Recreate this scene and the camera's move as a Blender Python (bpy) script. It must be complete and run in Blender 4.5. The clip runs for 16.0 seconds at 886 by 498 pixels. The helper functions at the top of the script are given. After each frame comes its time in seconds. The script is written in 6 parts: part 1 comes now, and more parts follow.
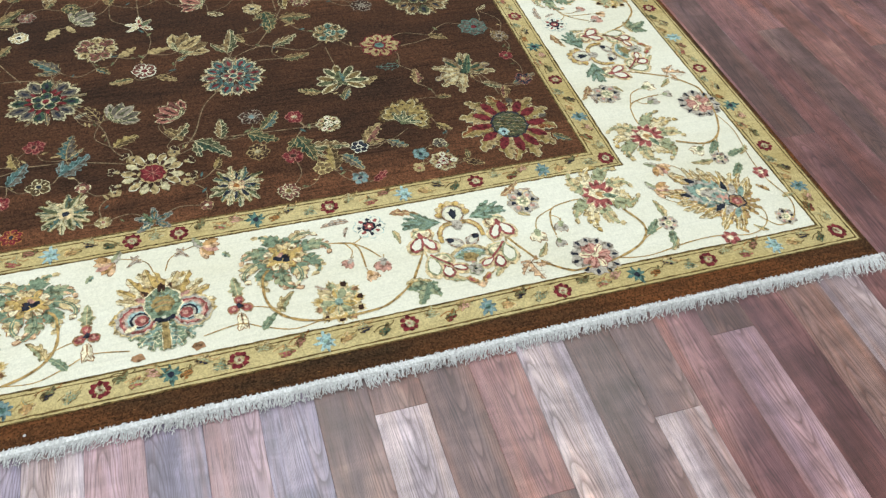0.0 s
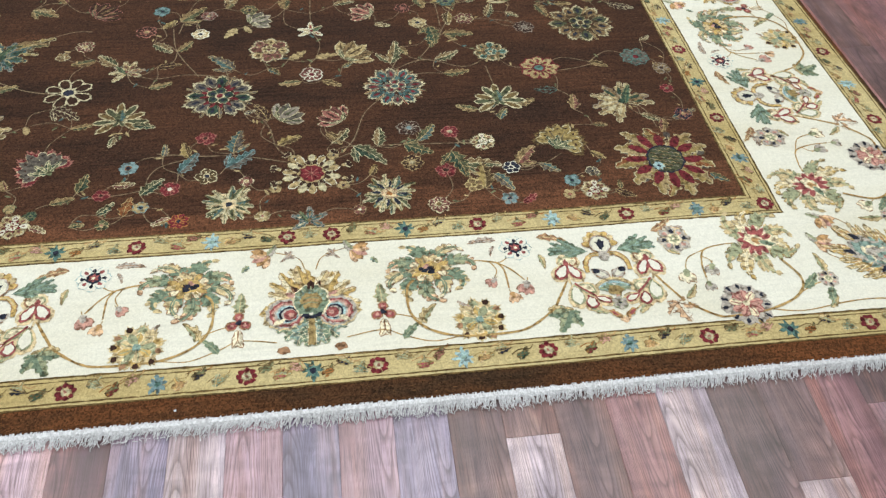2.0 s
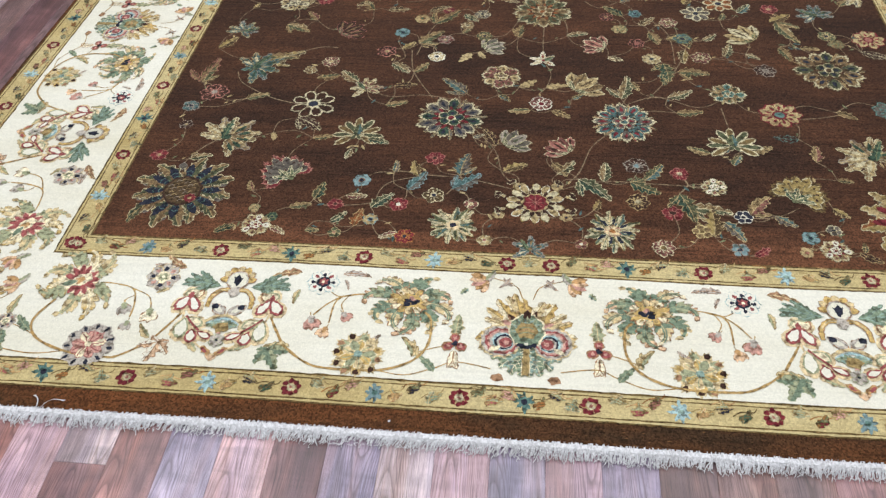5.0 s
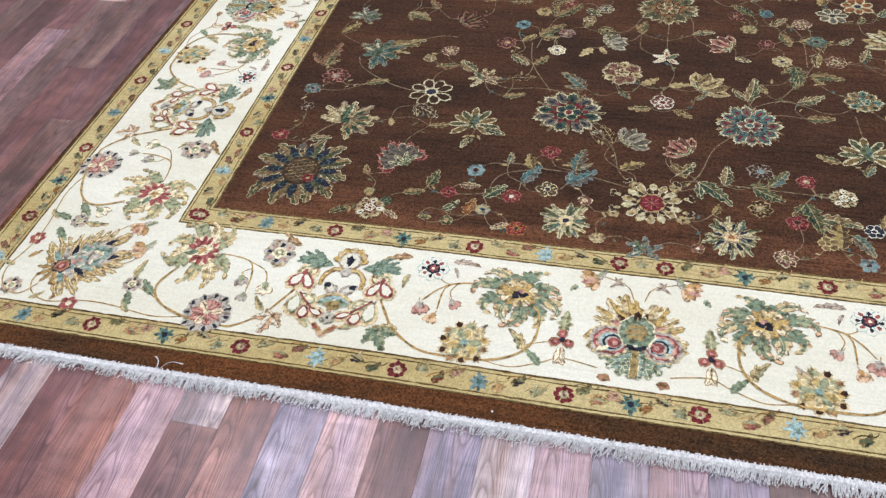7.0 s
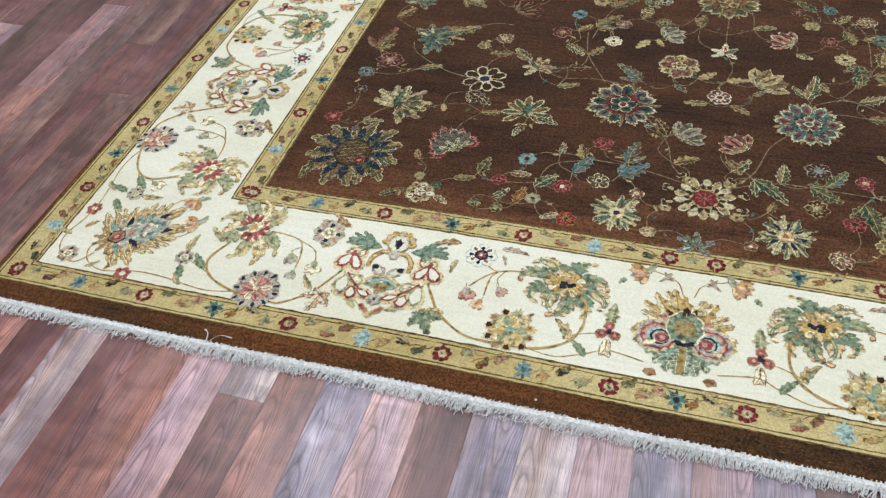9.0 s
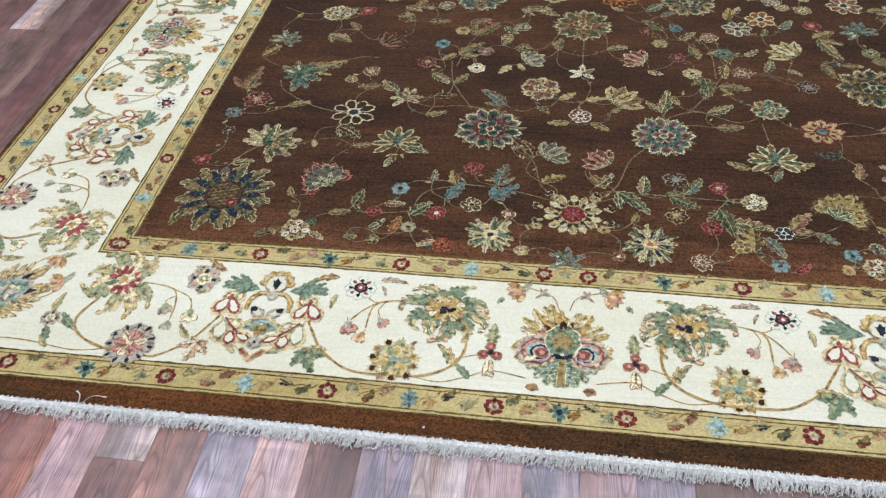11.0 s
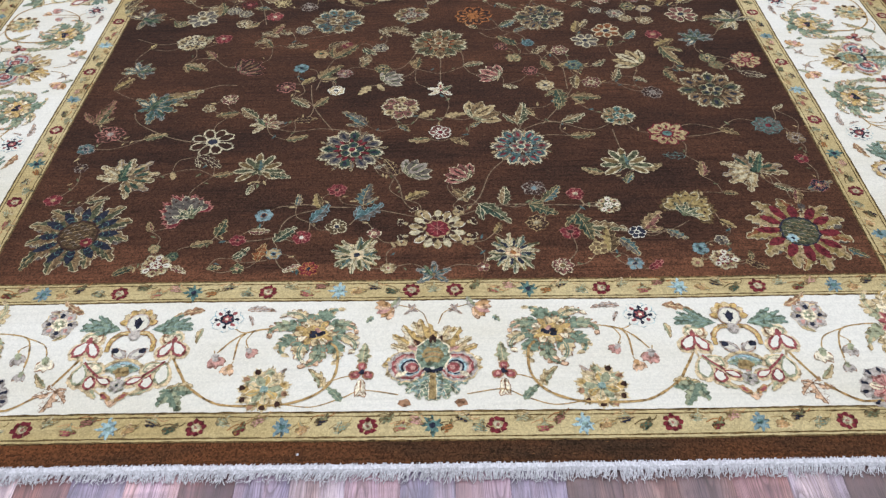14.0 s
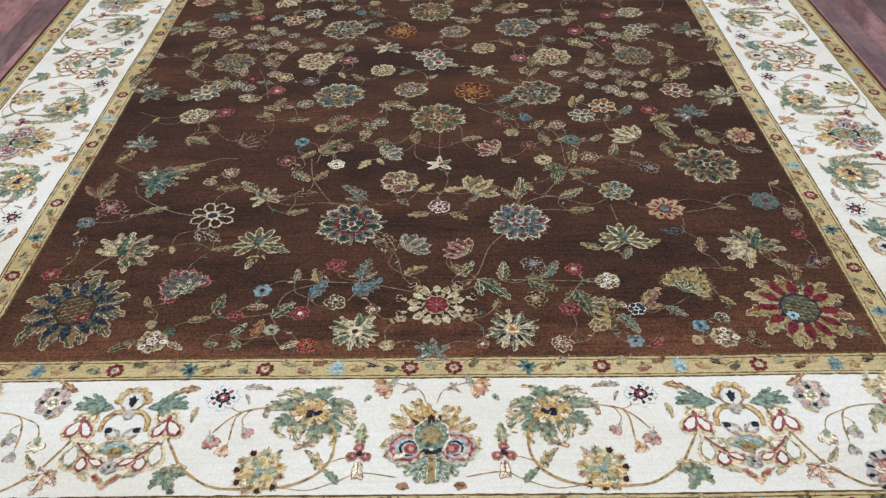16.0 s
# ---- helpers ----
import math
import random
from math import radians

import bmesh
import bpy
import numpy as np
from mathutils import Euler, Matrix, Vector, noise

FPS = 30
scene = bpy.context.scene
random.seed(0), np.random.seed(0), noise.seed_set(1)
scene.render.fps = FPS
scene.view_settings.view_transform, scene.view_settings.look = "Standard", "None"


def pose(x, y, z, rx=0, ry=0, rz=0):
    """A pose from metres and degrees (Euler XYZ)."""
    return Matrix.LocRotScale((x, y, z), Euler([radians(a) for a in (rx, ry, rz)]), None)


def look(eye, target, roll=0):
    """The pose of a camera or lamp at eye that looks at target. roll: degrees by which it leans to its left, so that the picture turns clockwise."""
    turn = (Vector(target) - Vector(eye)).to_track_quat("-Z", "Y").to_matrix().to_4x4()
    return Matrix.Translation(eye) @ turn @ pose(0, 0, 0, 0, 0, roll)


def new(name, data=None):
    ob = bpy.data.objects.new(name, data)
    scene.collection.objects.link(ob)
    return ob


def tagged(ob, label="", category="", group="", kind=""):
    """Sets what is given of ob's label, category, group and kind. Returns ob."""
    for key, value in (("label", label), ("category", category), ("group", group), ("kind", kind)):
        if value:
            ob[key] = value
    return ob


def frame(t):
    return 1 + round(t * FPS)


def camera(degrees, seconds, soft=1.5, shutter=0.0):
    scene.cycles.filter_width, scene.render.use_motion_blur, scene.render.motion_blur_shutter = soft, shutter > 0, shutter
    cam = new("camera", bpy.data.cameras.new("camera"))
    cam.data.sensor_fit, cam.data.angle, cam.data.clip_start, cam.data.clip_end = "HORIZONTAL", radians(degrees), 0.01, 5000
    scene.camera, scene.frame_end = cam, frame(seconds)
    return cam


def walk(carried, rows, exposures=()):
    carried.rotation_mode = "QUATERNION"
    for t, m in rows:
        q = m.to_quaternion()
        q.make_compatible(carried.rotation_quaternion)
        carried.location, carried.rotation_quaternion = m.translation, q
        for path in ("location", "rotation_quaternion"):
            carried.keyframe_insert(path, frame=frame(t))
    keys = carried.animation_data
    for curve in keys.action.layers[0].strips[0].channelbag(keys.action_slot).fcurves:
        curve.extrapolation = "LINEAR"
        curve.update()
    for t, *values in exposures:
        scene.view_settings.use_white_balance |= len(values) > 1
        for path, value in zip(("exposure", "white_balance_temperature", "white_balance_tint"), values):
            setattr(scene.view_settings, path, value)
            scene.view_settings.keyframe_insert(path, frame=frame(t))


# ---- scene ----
LAMP, SHEEN = 27.6, 0.02
PITCH, X0 = 0.0898, -0.950        # width of a floor strip, and where one begins
cam = camera(56.8, 16.0, soft=1.35)
# seconds, eye, target, roll
PATH = [
    (0, (0.142, -0.755, 1.173), (0.622, 0.492, -0.315), 5.0),
    (0.5, (0.13, -0.754, 1.173), (0.55, 0.513, -0.317), 4.3),
    (1, (0.116, -0.748, 1.172), (0.467, 0.543, -0.315), 3.8),
    (1.5, (0.101, -0.741, 1.173), (0.385, 0.577, -0.304), 3.4),
    (2, (0.08, -0.734, 1.175), (0.301, 0.601, -0.298), 2.8),
    (2.5, (0.06, -0.727, 1.176), (0.221, 0.621, -0.292), 2.1),
    (3, (0.038, -0.722, 1.178), (0.131, 0.641, -0.283), 1.1),
    (3.5, (0.017, -0.716, 1.181), (0.035, 0.663, -0.267), 0.0),
    (4, (0.004, -0.712, 1.184), (-0.053, 0.679, -0.251), -1.0),
    (6.5, (-0.047, -0.719, 1.178), (-0.403, 0.628, -0.256), -5.3),
    (7, (-0.055, -0.722, 1.179), (-0.463, 0.612, -0.254), -5.7),
    (7.5, (-0.065, -0.727, 1.181), (-0.513, 0.59, -0.255), -5.8),
    (8, (-0.075, -0.736, 1.175), (-0.56, 0.563, -0.266), -5.9),
    (8.2, (-0.075, -0.738, 1.174), (-0.576, 0.552, -0.27), -6.0),
    (10.3, (-0.052, -0.726, 1.18), (-0.448, 0.62, -0.245), -5.3),
    (10.5, (-0.042, -0.727, 1.179), (-0.404, 0.636, -0.239), -4.9),
    (11, (-0.032, -0.727, 1.181), (-0.294, 0.669, -0.228), -3.6),
    (11.5, (-0.018, -0.729, 1.182), (-0.204, 0.686, -0.22), -3.0),
    (12, (-0.001, -0.724, 1.181), (-0.124, 0.699, -0.218), -2.8),
    (12.5, (0.011, -0.726, 1.182), (-0.071, 0.706, -0.213), -2.5),
    (13, (0.018, -0.729, 1.18), (-0.039, 0.705, -0.212), -2.3),
    (13.5, (0.025, -0.729, 1.182), (-0.002, 0.705, -0.212), -1.7),
    (14, (0.031, -0.731, 1.183), (0.018, 0.716, -0.197), -1.1),
    (14.5, (0.03, -0.729, 1.192), (0.022, 0.747, -0.158), -1.0),
    (15, (0.032, -0.721, 1.197), (0.025, 0.779, -0.127), -1.0),
    (15.5, (0.031, -0.713, 1.2), (0.026, 0.809, -0.097), -0.8),
    (16, (0.028, -0.707, 1.205), (0.023, 0.838, -0.064), -0.7),
]
TOP = Vector((0, 0, 0.0116))      # the heights above are over the face of the pile
walk(cam, [(t, look(Vector(eye) + TOP, Vector(target) + TOP, roll)) for t, eye, target, roll in PATH], [
    (0.0, 0.04, 6500, 1), (1.5, 0.04, 6500, 4), (3.5, 0.04, 6500, 8), (7.0, 0.07, 6300, 12), (7.5, 0.06, 6300, 12), (8.2, -0.06, 6450, 6), (10.4, -0.02, 6400, 4), (12.5, -0.03, 6150, 15), (16.0, -0.09, 6050, 15)])
# ---------------------------------------------------------------- world and lamps
world = bpy.data.worlds.new("showroom_air")
scene.world = world
world.use_nodes = True
world.node_tree.nodes["Background"].inputs[0].default_value = (0.75, 0.8, 0.9, 1)
world.node_tree.nodes["Background"].inputs[1].default_value = 0.05

CEILING = 3.0


def ceiling_lamp(x, y, watts, sx=1.2, sy=0.6):
    data = bpy.data.lights.new("ceiling_lamp", "AREA")
    data.shape, data.size, data.size_y = "RECTANGLE", sx, sy
    data.energy, data.color = watts, (0.88, 0.95, 1.0)
    ob = new("ceiling_lamp", data)
    ob.matrix_world = pose(x, y, CEILING - 0.06)
    return ob


for lx in (-1.7, 0.1, 1.9):
    for ly in (-1.0, 1.3, 3.6):
        ceiling_lamp(lx, ly, LAMP * (0.88 if lx > 1 else 1.03))

# ---------------------------------------------------------------- materials


def rgb(r, g, b):
    """sRGB 0-255 to linear."""
    return tuple((c / 255 / 12.92) if c < 11 else ((c / 255 + 0.055) / 1.055) ** 2.4 for c in (r, g, b)) + (1,)


def mat_start(name):
    m = bpy.data.materials.new(name)
    m.use_nodes = True
    nt = m.node_tree
    return m, nt, nt.nodes["Principled BSDF"]


def place_scaled(nt, scale, source="pos"):
    if source == "pos":
        out = nt.nodes.new("ShaderNodeNewGeometry").outputs["Position"]
    else:
        out = nt.nodes.new("ShaderNodeTexCoord").outputs["Object"]
    mp = nt.nodes.new("ShaderNodeMapping")
    mp.inputs["Scale"].default_value = scale
    nt.links.new(out, mp.inputs["Vector"])
    return mp


def noise_of(nt, vec, scale, detail=3.0, rough=0.6, distortion=0.0):
    n = nt.nodes.new("ShaderNodeTexNoise")
    n.inputs["Scale"].default_value, n.inputs["Detail"].default_value = scale, detail
    n.inputs["Roughness"].default_value, n.inputs["Distortion"].default_value = rough, distortion
    nt.links.new(vec.outputs[0], n.inputs["Vector"])
    return n.outputs["Fac"]


def ramp(nt, fac, stops):
    r = nt.nodes.new("ShaderNodeValToRGB")
    els = r.color_ramp.elements
    while len(els) < len(stops):
        els.new(0.5)
    for e, (p, c) in zip(els, stops):
        e.position, e.color = p, c
    nt.links.new(fac, r.inputs["Fac"])
    return r.outputs["Color"]


def mixed(nt, a, b, fac, mode="MIX"):
    m = nt.nodes.new("ShaderNodeMix")
    m.data_type, m.blend_type = "RGBA", mode
    for sock, v in ((m.inputs[6], a), (m.inputs[7], b), (m.inputs[0], fac)):
        if isinstance(v, (tuple, float, int)):
            sock.default_value = v
        else:
            nt.links.new(v, sock)
    return m.outputs[2]


def bumped(nt, bsdf, height, strength, distance):
    b = nt.nodes.new("ShaderNodeBump")
    b.inputs["Strength"].default_value, b.inputs["Distance"].default_value = strength, distance
    nt.links.new(height, b.inputs["Height"])
    nt.links.new(b.outputs["Normal"], bsdf.inputs["Normal"])


def shade(c, k):
    return tuple(min(1, v * k) for v in c[:3]) + (1,)


def wool(name, colour, other=None, spread=0.28, bands=0.35, bump=0.5, flecks=None, abrash=None):
    """Knotted pile: knot speckle, rows of knots across the rug, slow dye change."""
    m, nt, bsdf = mat_start(name)
    other = other or shade(colour, 0.72)
    cell = nt.nodes.new("ShaderNodeTexVoronoi")
    cell.inputs["Scale"].default_value = 1.0
    nt.links.new(place_scaled(nt, (400, 330, 330)).outputs[0], cell.inputs["Vector"])
    grey = nt.nodes.new("ShaderNodeSeparateColor")
    nt.links.new(cell.outputs["Color"], grey.inputs[0])
    knots = grey.outputs[0]
    rows = noise_of(nt, place_scaled(nt, (7, 150, 1)), 1.0, 3.0, 0.7)
    dye = noise_of(nt, place_scaled(nt, (1.6, 5.0, 1)), 1.0, 5.0, 0.6)
    c = mixed(nt, colour, other, ramp(nt, dye, [(0.38, (0, 0, 0, 1)), (0.68, (1, 1, 1, 1))]))
    if abrash:
        # a lighter batch of dye in the first hand's breadths of the field, in uneven weft bands
        xyz = nt.nodes.new("ShaderNodeSeparateXYZ")
        nt.links.new(nt.nodes.new("ShaderNodeNewGeometry").outputs["Position"], xyz.inputs[0])
        cloth = noise_of(nt, place_scaled(nt, (3.2, 9.0, 1)), 1.0, 3.0, 0.6)
        reach = nt.nodes.new("ShaderNodeMath")
        reach.operation = "MULTIPLY_ADD"
        reach.inputs[1].default_value = -0.7
        nt.links.new(cloth, reach.inputs[0])
        nt.links.new(xyz.outputs[1], reach.inputs[2])
        c = mixed(nt, c, abrash, ramp(nt, reach.outputs[0], [(0.04, (0.75, 0.75, 0.75, 1)), (0.22, (0, 0, 0, 1))]))
    lo, hi = 1 - spread, 1 + spread
    c = mixed(nt, c, ramp(nt, knots, [(0.0, (lo, lo, lo, 1)), (1.0, (hi, hi, hi, 1))]), 1.0, "MULTIPLY")
    k = 1 - bands
    c = mixed(nt, c, ramp(nt, rows, [(0.3, (k, k, k, 1)), (0.52, (1, 1, 1, 1))]), 1.0, "MULTIPLY")
    if not flecks and name not in ("cream_pile", "gold_pile", "cotton_fringe", "white_pile"):
        # fine broken drawing inside the flowers: knots of darker and paler yarn
        vein = noise_of(nt, place_scaled(nt, (95, 95, 1)), 1.0, 2.0, 0.55)
        c = mixed(nt, c, ramp(nt, vein, [(0.36, (0.42, 0.38, 0.34, 1)), (0.47, (0.95, 0.95, 0.95, 1)), (0.66, (1.3, 1.28, 1.22, 1))]), 1.0, "MULTIPLY")
    if flecks:
        dash = noise_of(nt, place_scaled(nt, (70, 380, 1)), 1.0, 2.0, 0.5)
        c = mixed(nt, c, flecks, ramp(nt, dash, [(0.66, (0, 0, 0, 1)), (0.76, (0.7, 0.7, 0.7, 1))]))
    nt.links.new(c, bsdf.inputs["Base Color"])
    bsdf.inputs["Roughness"].default_value = 0.88
    bsdf.inputs["Specular IOR Level"].default_value = 0.12
    bsdf.inputs["Sheen Weight"].default_value = SHEEN
    bsdf.inputs["Sheen Roughness"].default_value = 0.45
    bumped(nt, bsdf, noise_of(nt, place_scaled(nt, (420, 330, 330)), 1.0, 2.0), bump, 0.0015)
    return m


def wood(name, dark, mid, light, seed):
    """Lacquered strip: arched growth lines, fine pores, silky clouds across the strip."""
    m, nt, bsdf = mat_start(name)

    def calc(op, a, b=0.0, c=0.0):
        n = nt.nodes.new("ShaderNodeMath")
        n.operation = op
        for sock, v in zip(n.inputs, (a, b, c)):
            if isinstance(v, (float, int)):
                sock.default_value = v
            else:
                nt.links.new(v, sock)
        return n.outputs[0]
    info = nt.nodes.new("ShaderNodeObjectInfo")
    geo = nt.nodes.new("ShaderNodeNewGeometry")
    rand = calc("FRACT", calc("ADD", calc("MULTIPLY", info.outputs["Random"], 17.3), geo.outputs["Random Per Island"]))
    xyz = nt.nodes.new("ShaderNodeSeparateXYZ")
    nt.links.new(geo.outputs["Position"], xyz.inputs[0])
    comb = nt.nodes.new("ShaderNodeCombineXYZ")
    nt.links.new(calc("MULTIPLY_ADD", rand, 37.0, xyz.outputs[0]), comb.inputs[0])
    nt.links.new(calc("MULTIPLY_ADD", rand, 91.0, xyz.outputs[1]), comb.inputs[1])

    def scaled(sc):
        mp = nt.nodes.new("ShaderNodeMapping")
        mp.inputs["Scale"].default_value, mp.inputs["Location"].default_value = sc, (seed, seed * 2, 0)
        nt.links.new(comb.outputs[0], mp.inputs["Vector"])
        return mp
    # place across the strip, from its own heart line
    across = calc("SUBTRACT", calc("FLOORED_MODULO", calc("SUBTRACT", xyz.outputs[0], X0), PITCH), PITCH / 2)
    across = calc("ADD", across, calc("MULTIPLY", calc("SUBTRACT", rand, 0.5), 0.09))
    sway = noise_of(nt, scaled((5, 2.4, 1)), 1.0, 3.0, 0.55)
    across = calc("ADD", across, calc("MULTIPLY", calc("SUBTRACT", sway, 0.5), 0.03))
    arch = calc("MULTIPLY", calc("MULTIPLY", across, across), 5200.0)
    climb = calc("MULTIPLY", xyz.outputs[1], calc("MULTIPLY_ADD", calc("ROUND", rand), 30.0, -15.0))
    lines = calc("FRACT", calc("ADD", calc("ADD", arch, climb), calc("MULTIPLY", sway, 7.0)))
    warm = noise_of(nt, scaled((60, 5, 1)), 1.0, 3.0, 0.6)
    fibre = noise_of(nt, scaled((520, 14, 1)), 1.0, 4.0, 0.7)
    silk = noise_of(nt, scaled((10, 26, 1)), 1.0, 3.0, 0.55, 0.6)
    cloud = noise_of(nt, scaled((6, 2.2, 1)), 1.0, 3.0, 0.6, 0.8)
    c = ramp(nt, cloud, [(0.34, dark), (0.5, mid), (0.66, light)])
    drift = noise_of(nt, scaled((22, 1.7, 1)), 1.0, 3.0, 0.6, 0.5)
    c = mixed(nt, c, ramp(nt, drift, [(0.32, (1.12, 0.93, 0.83, 1)), (0.48, (1, 0.99, 1.01, 1)), (0.66, (0.89, 0.93, 1.09, 1))]), 0.9, "MULTIPLY")
    c = mixed(nt, c, ramp(nt, warm, [(0.3, (0.60, 0.55, 0.56, 1)), (0.58, (1.1, 1.1, 1.1, 1))]), 0.8, "MULTIPLY")
    c = mixed(nt, c, ramp(nt, lines, [(0.0, (0.5, 0.45, 0.44, 1)), (0.2, (0.80, 0.76, 0.76, 1)), (0.5, (1.08, 1.07, 1.07, 1)), (0.9, (1.04, 1.03, 1.03, 1)), (1.0, (0.5, 0.45, 0.44, 1))]), 0.85, "MULTIPLY")
    c = mixed(nt, c, ramp(nt, silk, [(0.34, (0.78, 0.77, 0.78, 1)), (0.68, (1.28, 1.26, 1.26, 1))]), 0.8, "MULTIPLY")
    c = mixed(nt, c, ramp(nt, fibre, [(0.36, (0.5, 0.47, 0.47, 1)), (0.52, (1.08, 1.08, 1.08, 1))]), 0.85, "MULTIPLY")
    tone = calc("MULTIPLY_ADD", calc("FRACT", calc("MULTIPLY", rand, 7.7)), 0.26, 0.9)
    toned = nt.nodes.new("ShaderNodeVectorMath")
    toned.operation = "SCALE"
    nt.links.new(c, toned.inputs[0])
    nt.links.new(tone, toned.inputs["Scale"])
    nt.links.new(toned.outputs[0], bsdf.inputs["Base Color"])
    nt.links.new(ramp(nt, fibre, [(0.3, (0.42, 0.42, 0.42, 1)), (0.7, (0.28, 0.28, 0.28, 1))]), bsdf.inputs["Roughness"])
    bsdf.inputs["Specular IOR Level"].default_value = 0.65
    bumped(nt, bsdf, fibre, 0.12, 0.001)
    return m


def plaster(name, colour):
    m, nt, bsdf = mat_start(name)
    n = noise_of(nt, place_scaled(nt, (1, 1, 1)), 1.6, 6.0)
    nt.links.new(mixed(nt, colour, shade(colour, 0.88), n), bsdf.inputs["Base Color"])
    bsdf.inputs["Roughness"].default_value = 0.8
    bumped(nt, bsdf, noise_of(nt, place_scaled(nt, (1, 1, 1)), 120.0), 0.1, 0.002)
    return m


WOOL = {
    "brown": wool("brown_pile", rgb(52, 34, 25), rgb(82, 52, 35), 0.5, 0.5, flecks=rgb(124, 94, 72), abrash=rgb(108, 69, 47)),
    "rust": wool("rust_brown_pile", rgb(57, 40, 26), rgb(106, 62, 33), 0.55, 0.45, flecks=rgb(140, 100, 60)),
    "cream": wool("cream_pile", rgb(221, 216, 202), rgb(209, 202, 182), 0.07, 0.07),
    "gold": wool("gold_pile", rgb(190, 172, 126), rgb(170, 148, 98), 0.2, 0.2),
    "olive_line": wool("olive_line_pile", rgb(104, 84, 52), None, 0.35, 0.35),
    "tan": wool("tan_pile", rgb(164, 146, 108), rgb(142, 120, 84), 0.28, 0.15),
    "peach": wool("peach_pile", rgb(186, 146, 108), rgb(166, 122, 86), 0.25, 0.12),
    "sand": wool("sand_pile", rgb(200, 182, 146), rgb(186, 160, 122), 0.2, 0.12),
    "ivory": wool("ivory_pile", rgb(188, 178, 148), rgb(158, 146, 114), 0.26, 0.16),
    "sage": wool("sage_pile", rgb(108, 112, 84), rgb(90, 92, 66), 0.28, 0.15),
    "green": wool("green_pile", rgb(66, 90, 74), rgb(54, 72, 56), 0.28, 0.15),
    "teal": wool("teal_pile", rgb(88, 114, 106), rgb(70, 96, 92), 0.25, 0.15),
    "blue": wool("blue_pile", rgb(118, 138, 138), rgb(94, 114, 118), 0.2, 0.12),
    "grey": wool("grey_pile", rgb(142, 132, 120), rgb(118, 108, 98), 0.25, 0.15),
    "navy": wool("navy_pile", rgb(42, 44, 56), None, 0.3, 0.1),
    "red": wool("burgundy_pile", rgb(112, 42, 47), rgb(92, 36, 40), 0.28, 0.15),
    "rose": wool("rose_pile", rgb(152, 104, 92), rgb(130, 82, 74), 0.25, 0.15),
    "orange": wool("orange_pile", rgb(154, 104, 60), rgb(136, 86, 48), 0.25, 0.15),
    "bronze": wool("bronze_pile", rgb(108, 90, 58), rgb(92, 72, 46), 0.28, 0.15),
    "white": wool("white_pile", rgb(214, 208, 188), None, 0.1, 0.05),
    "outline": wool("brown_outline_pile", rgb(120, 84, 56), None, 0.25, 0.1),
    "vine": wool("vine_pile", rgb(172, 144, 96), rgb(150, 116, 72), 0.25, 0.1),
    "stem": wool("stem_pile", rgb(124, 106, 84), None, 0.3, 0.1),
    "deep_sage": wool("deep_sage_pile", rgb(80, 84, 62), rgb(66, 66, 48), 0.3, 0.2),
    "deep_green": wool("deep_green_pile", rgb(56, 74, 60), rgb(46, 58, 46), 0.3, 0.2),
    "deep_grey": wool("deep_grey_pile", rgb(96, 90, 82), rgb(78, 70, 64), 0.3, 0.2),
    "deep_tan": wool("deep_tan_pile", rgb(124, 104, 74), rgb(104, 82, 58), 0.3, 0.2),
    "deep_rose": wool("deep_rose_pile", rgb(116, 76, 68), rgb(94, 58, 52), 0.3, 0.2),
    "deep_teal": wool("deep_teal_pile", rgb(74, 98, 96), rgb(60, 78, 78), 0.3, 0.2),
    "deep_bronze": wool("deep_bronze_pile", rgb(84, 68, 46), rgb(70, 54, 38), 0.3, 0.2),
    "deep_orange": wool("deep_orange_pile", rgb(126, 78, 46), rgb(106, 64, 40), 0.3, 0.2),
    "biscuit": wool("biscuit_pile", rgb(207, 188, 152), rgb(196, 172, 134), 0.16, 0.1),
    "ochre": wool("ochre_pile", rgb(148, 130, 84), rgb(120, 100, 62), 0.28, 0.15),
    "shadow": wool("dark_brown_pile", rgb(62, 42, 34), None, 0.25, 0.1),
}
LIGHT = {
    "outline": rgb(150, 110, 80), "tan": rgb(196, 174, 132), "sage": rgb(142, 146, 112), "green": rgb(92, 114, 92), "red": rgb(144, 66, 68), "bronze": rgb(146, 122, 76),
    "sand": rgb(220, 206, 174), "gold": rgb(186, 154, 92), "grey": rgb(172, 162, 152), "teal": rgb(112, 140, 132), "rose": rgb(186, 132, 120), "orange": rgb(174, 128, 74),
    "peach": rgb(212, 172, 136), "ivory": rgb(226, 214, 186), "vine": rgb(176, 148, 102), "blue": rgb(150, 176, 178),
}
for key, colour in LIGHT.items():
    k = 0.12 if key in ("green", "teal", "sage", "rose", "peach", "orange") else 0.05
    colour = tuple(c + (w - c) * k for c, w in zip(colour, rgb(214, 208, 188)))
    WOOL["light_" + key] = wool("pale_%s_pile" % key, colour, shade(colour, 0.8), 0.22, 0.12)
COTTON = wool("cotton_fringe", rgb(214, 212, 214), rgb(190, 187, 188), 0.2, 0.0, 0.2)

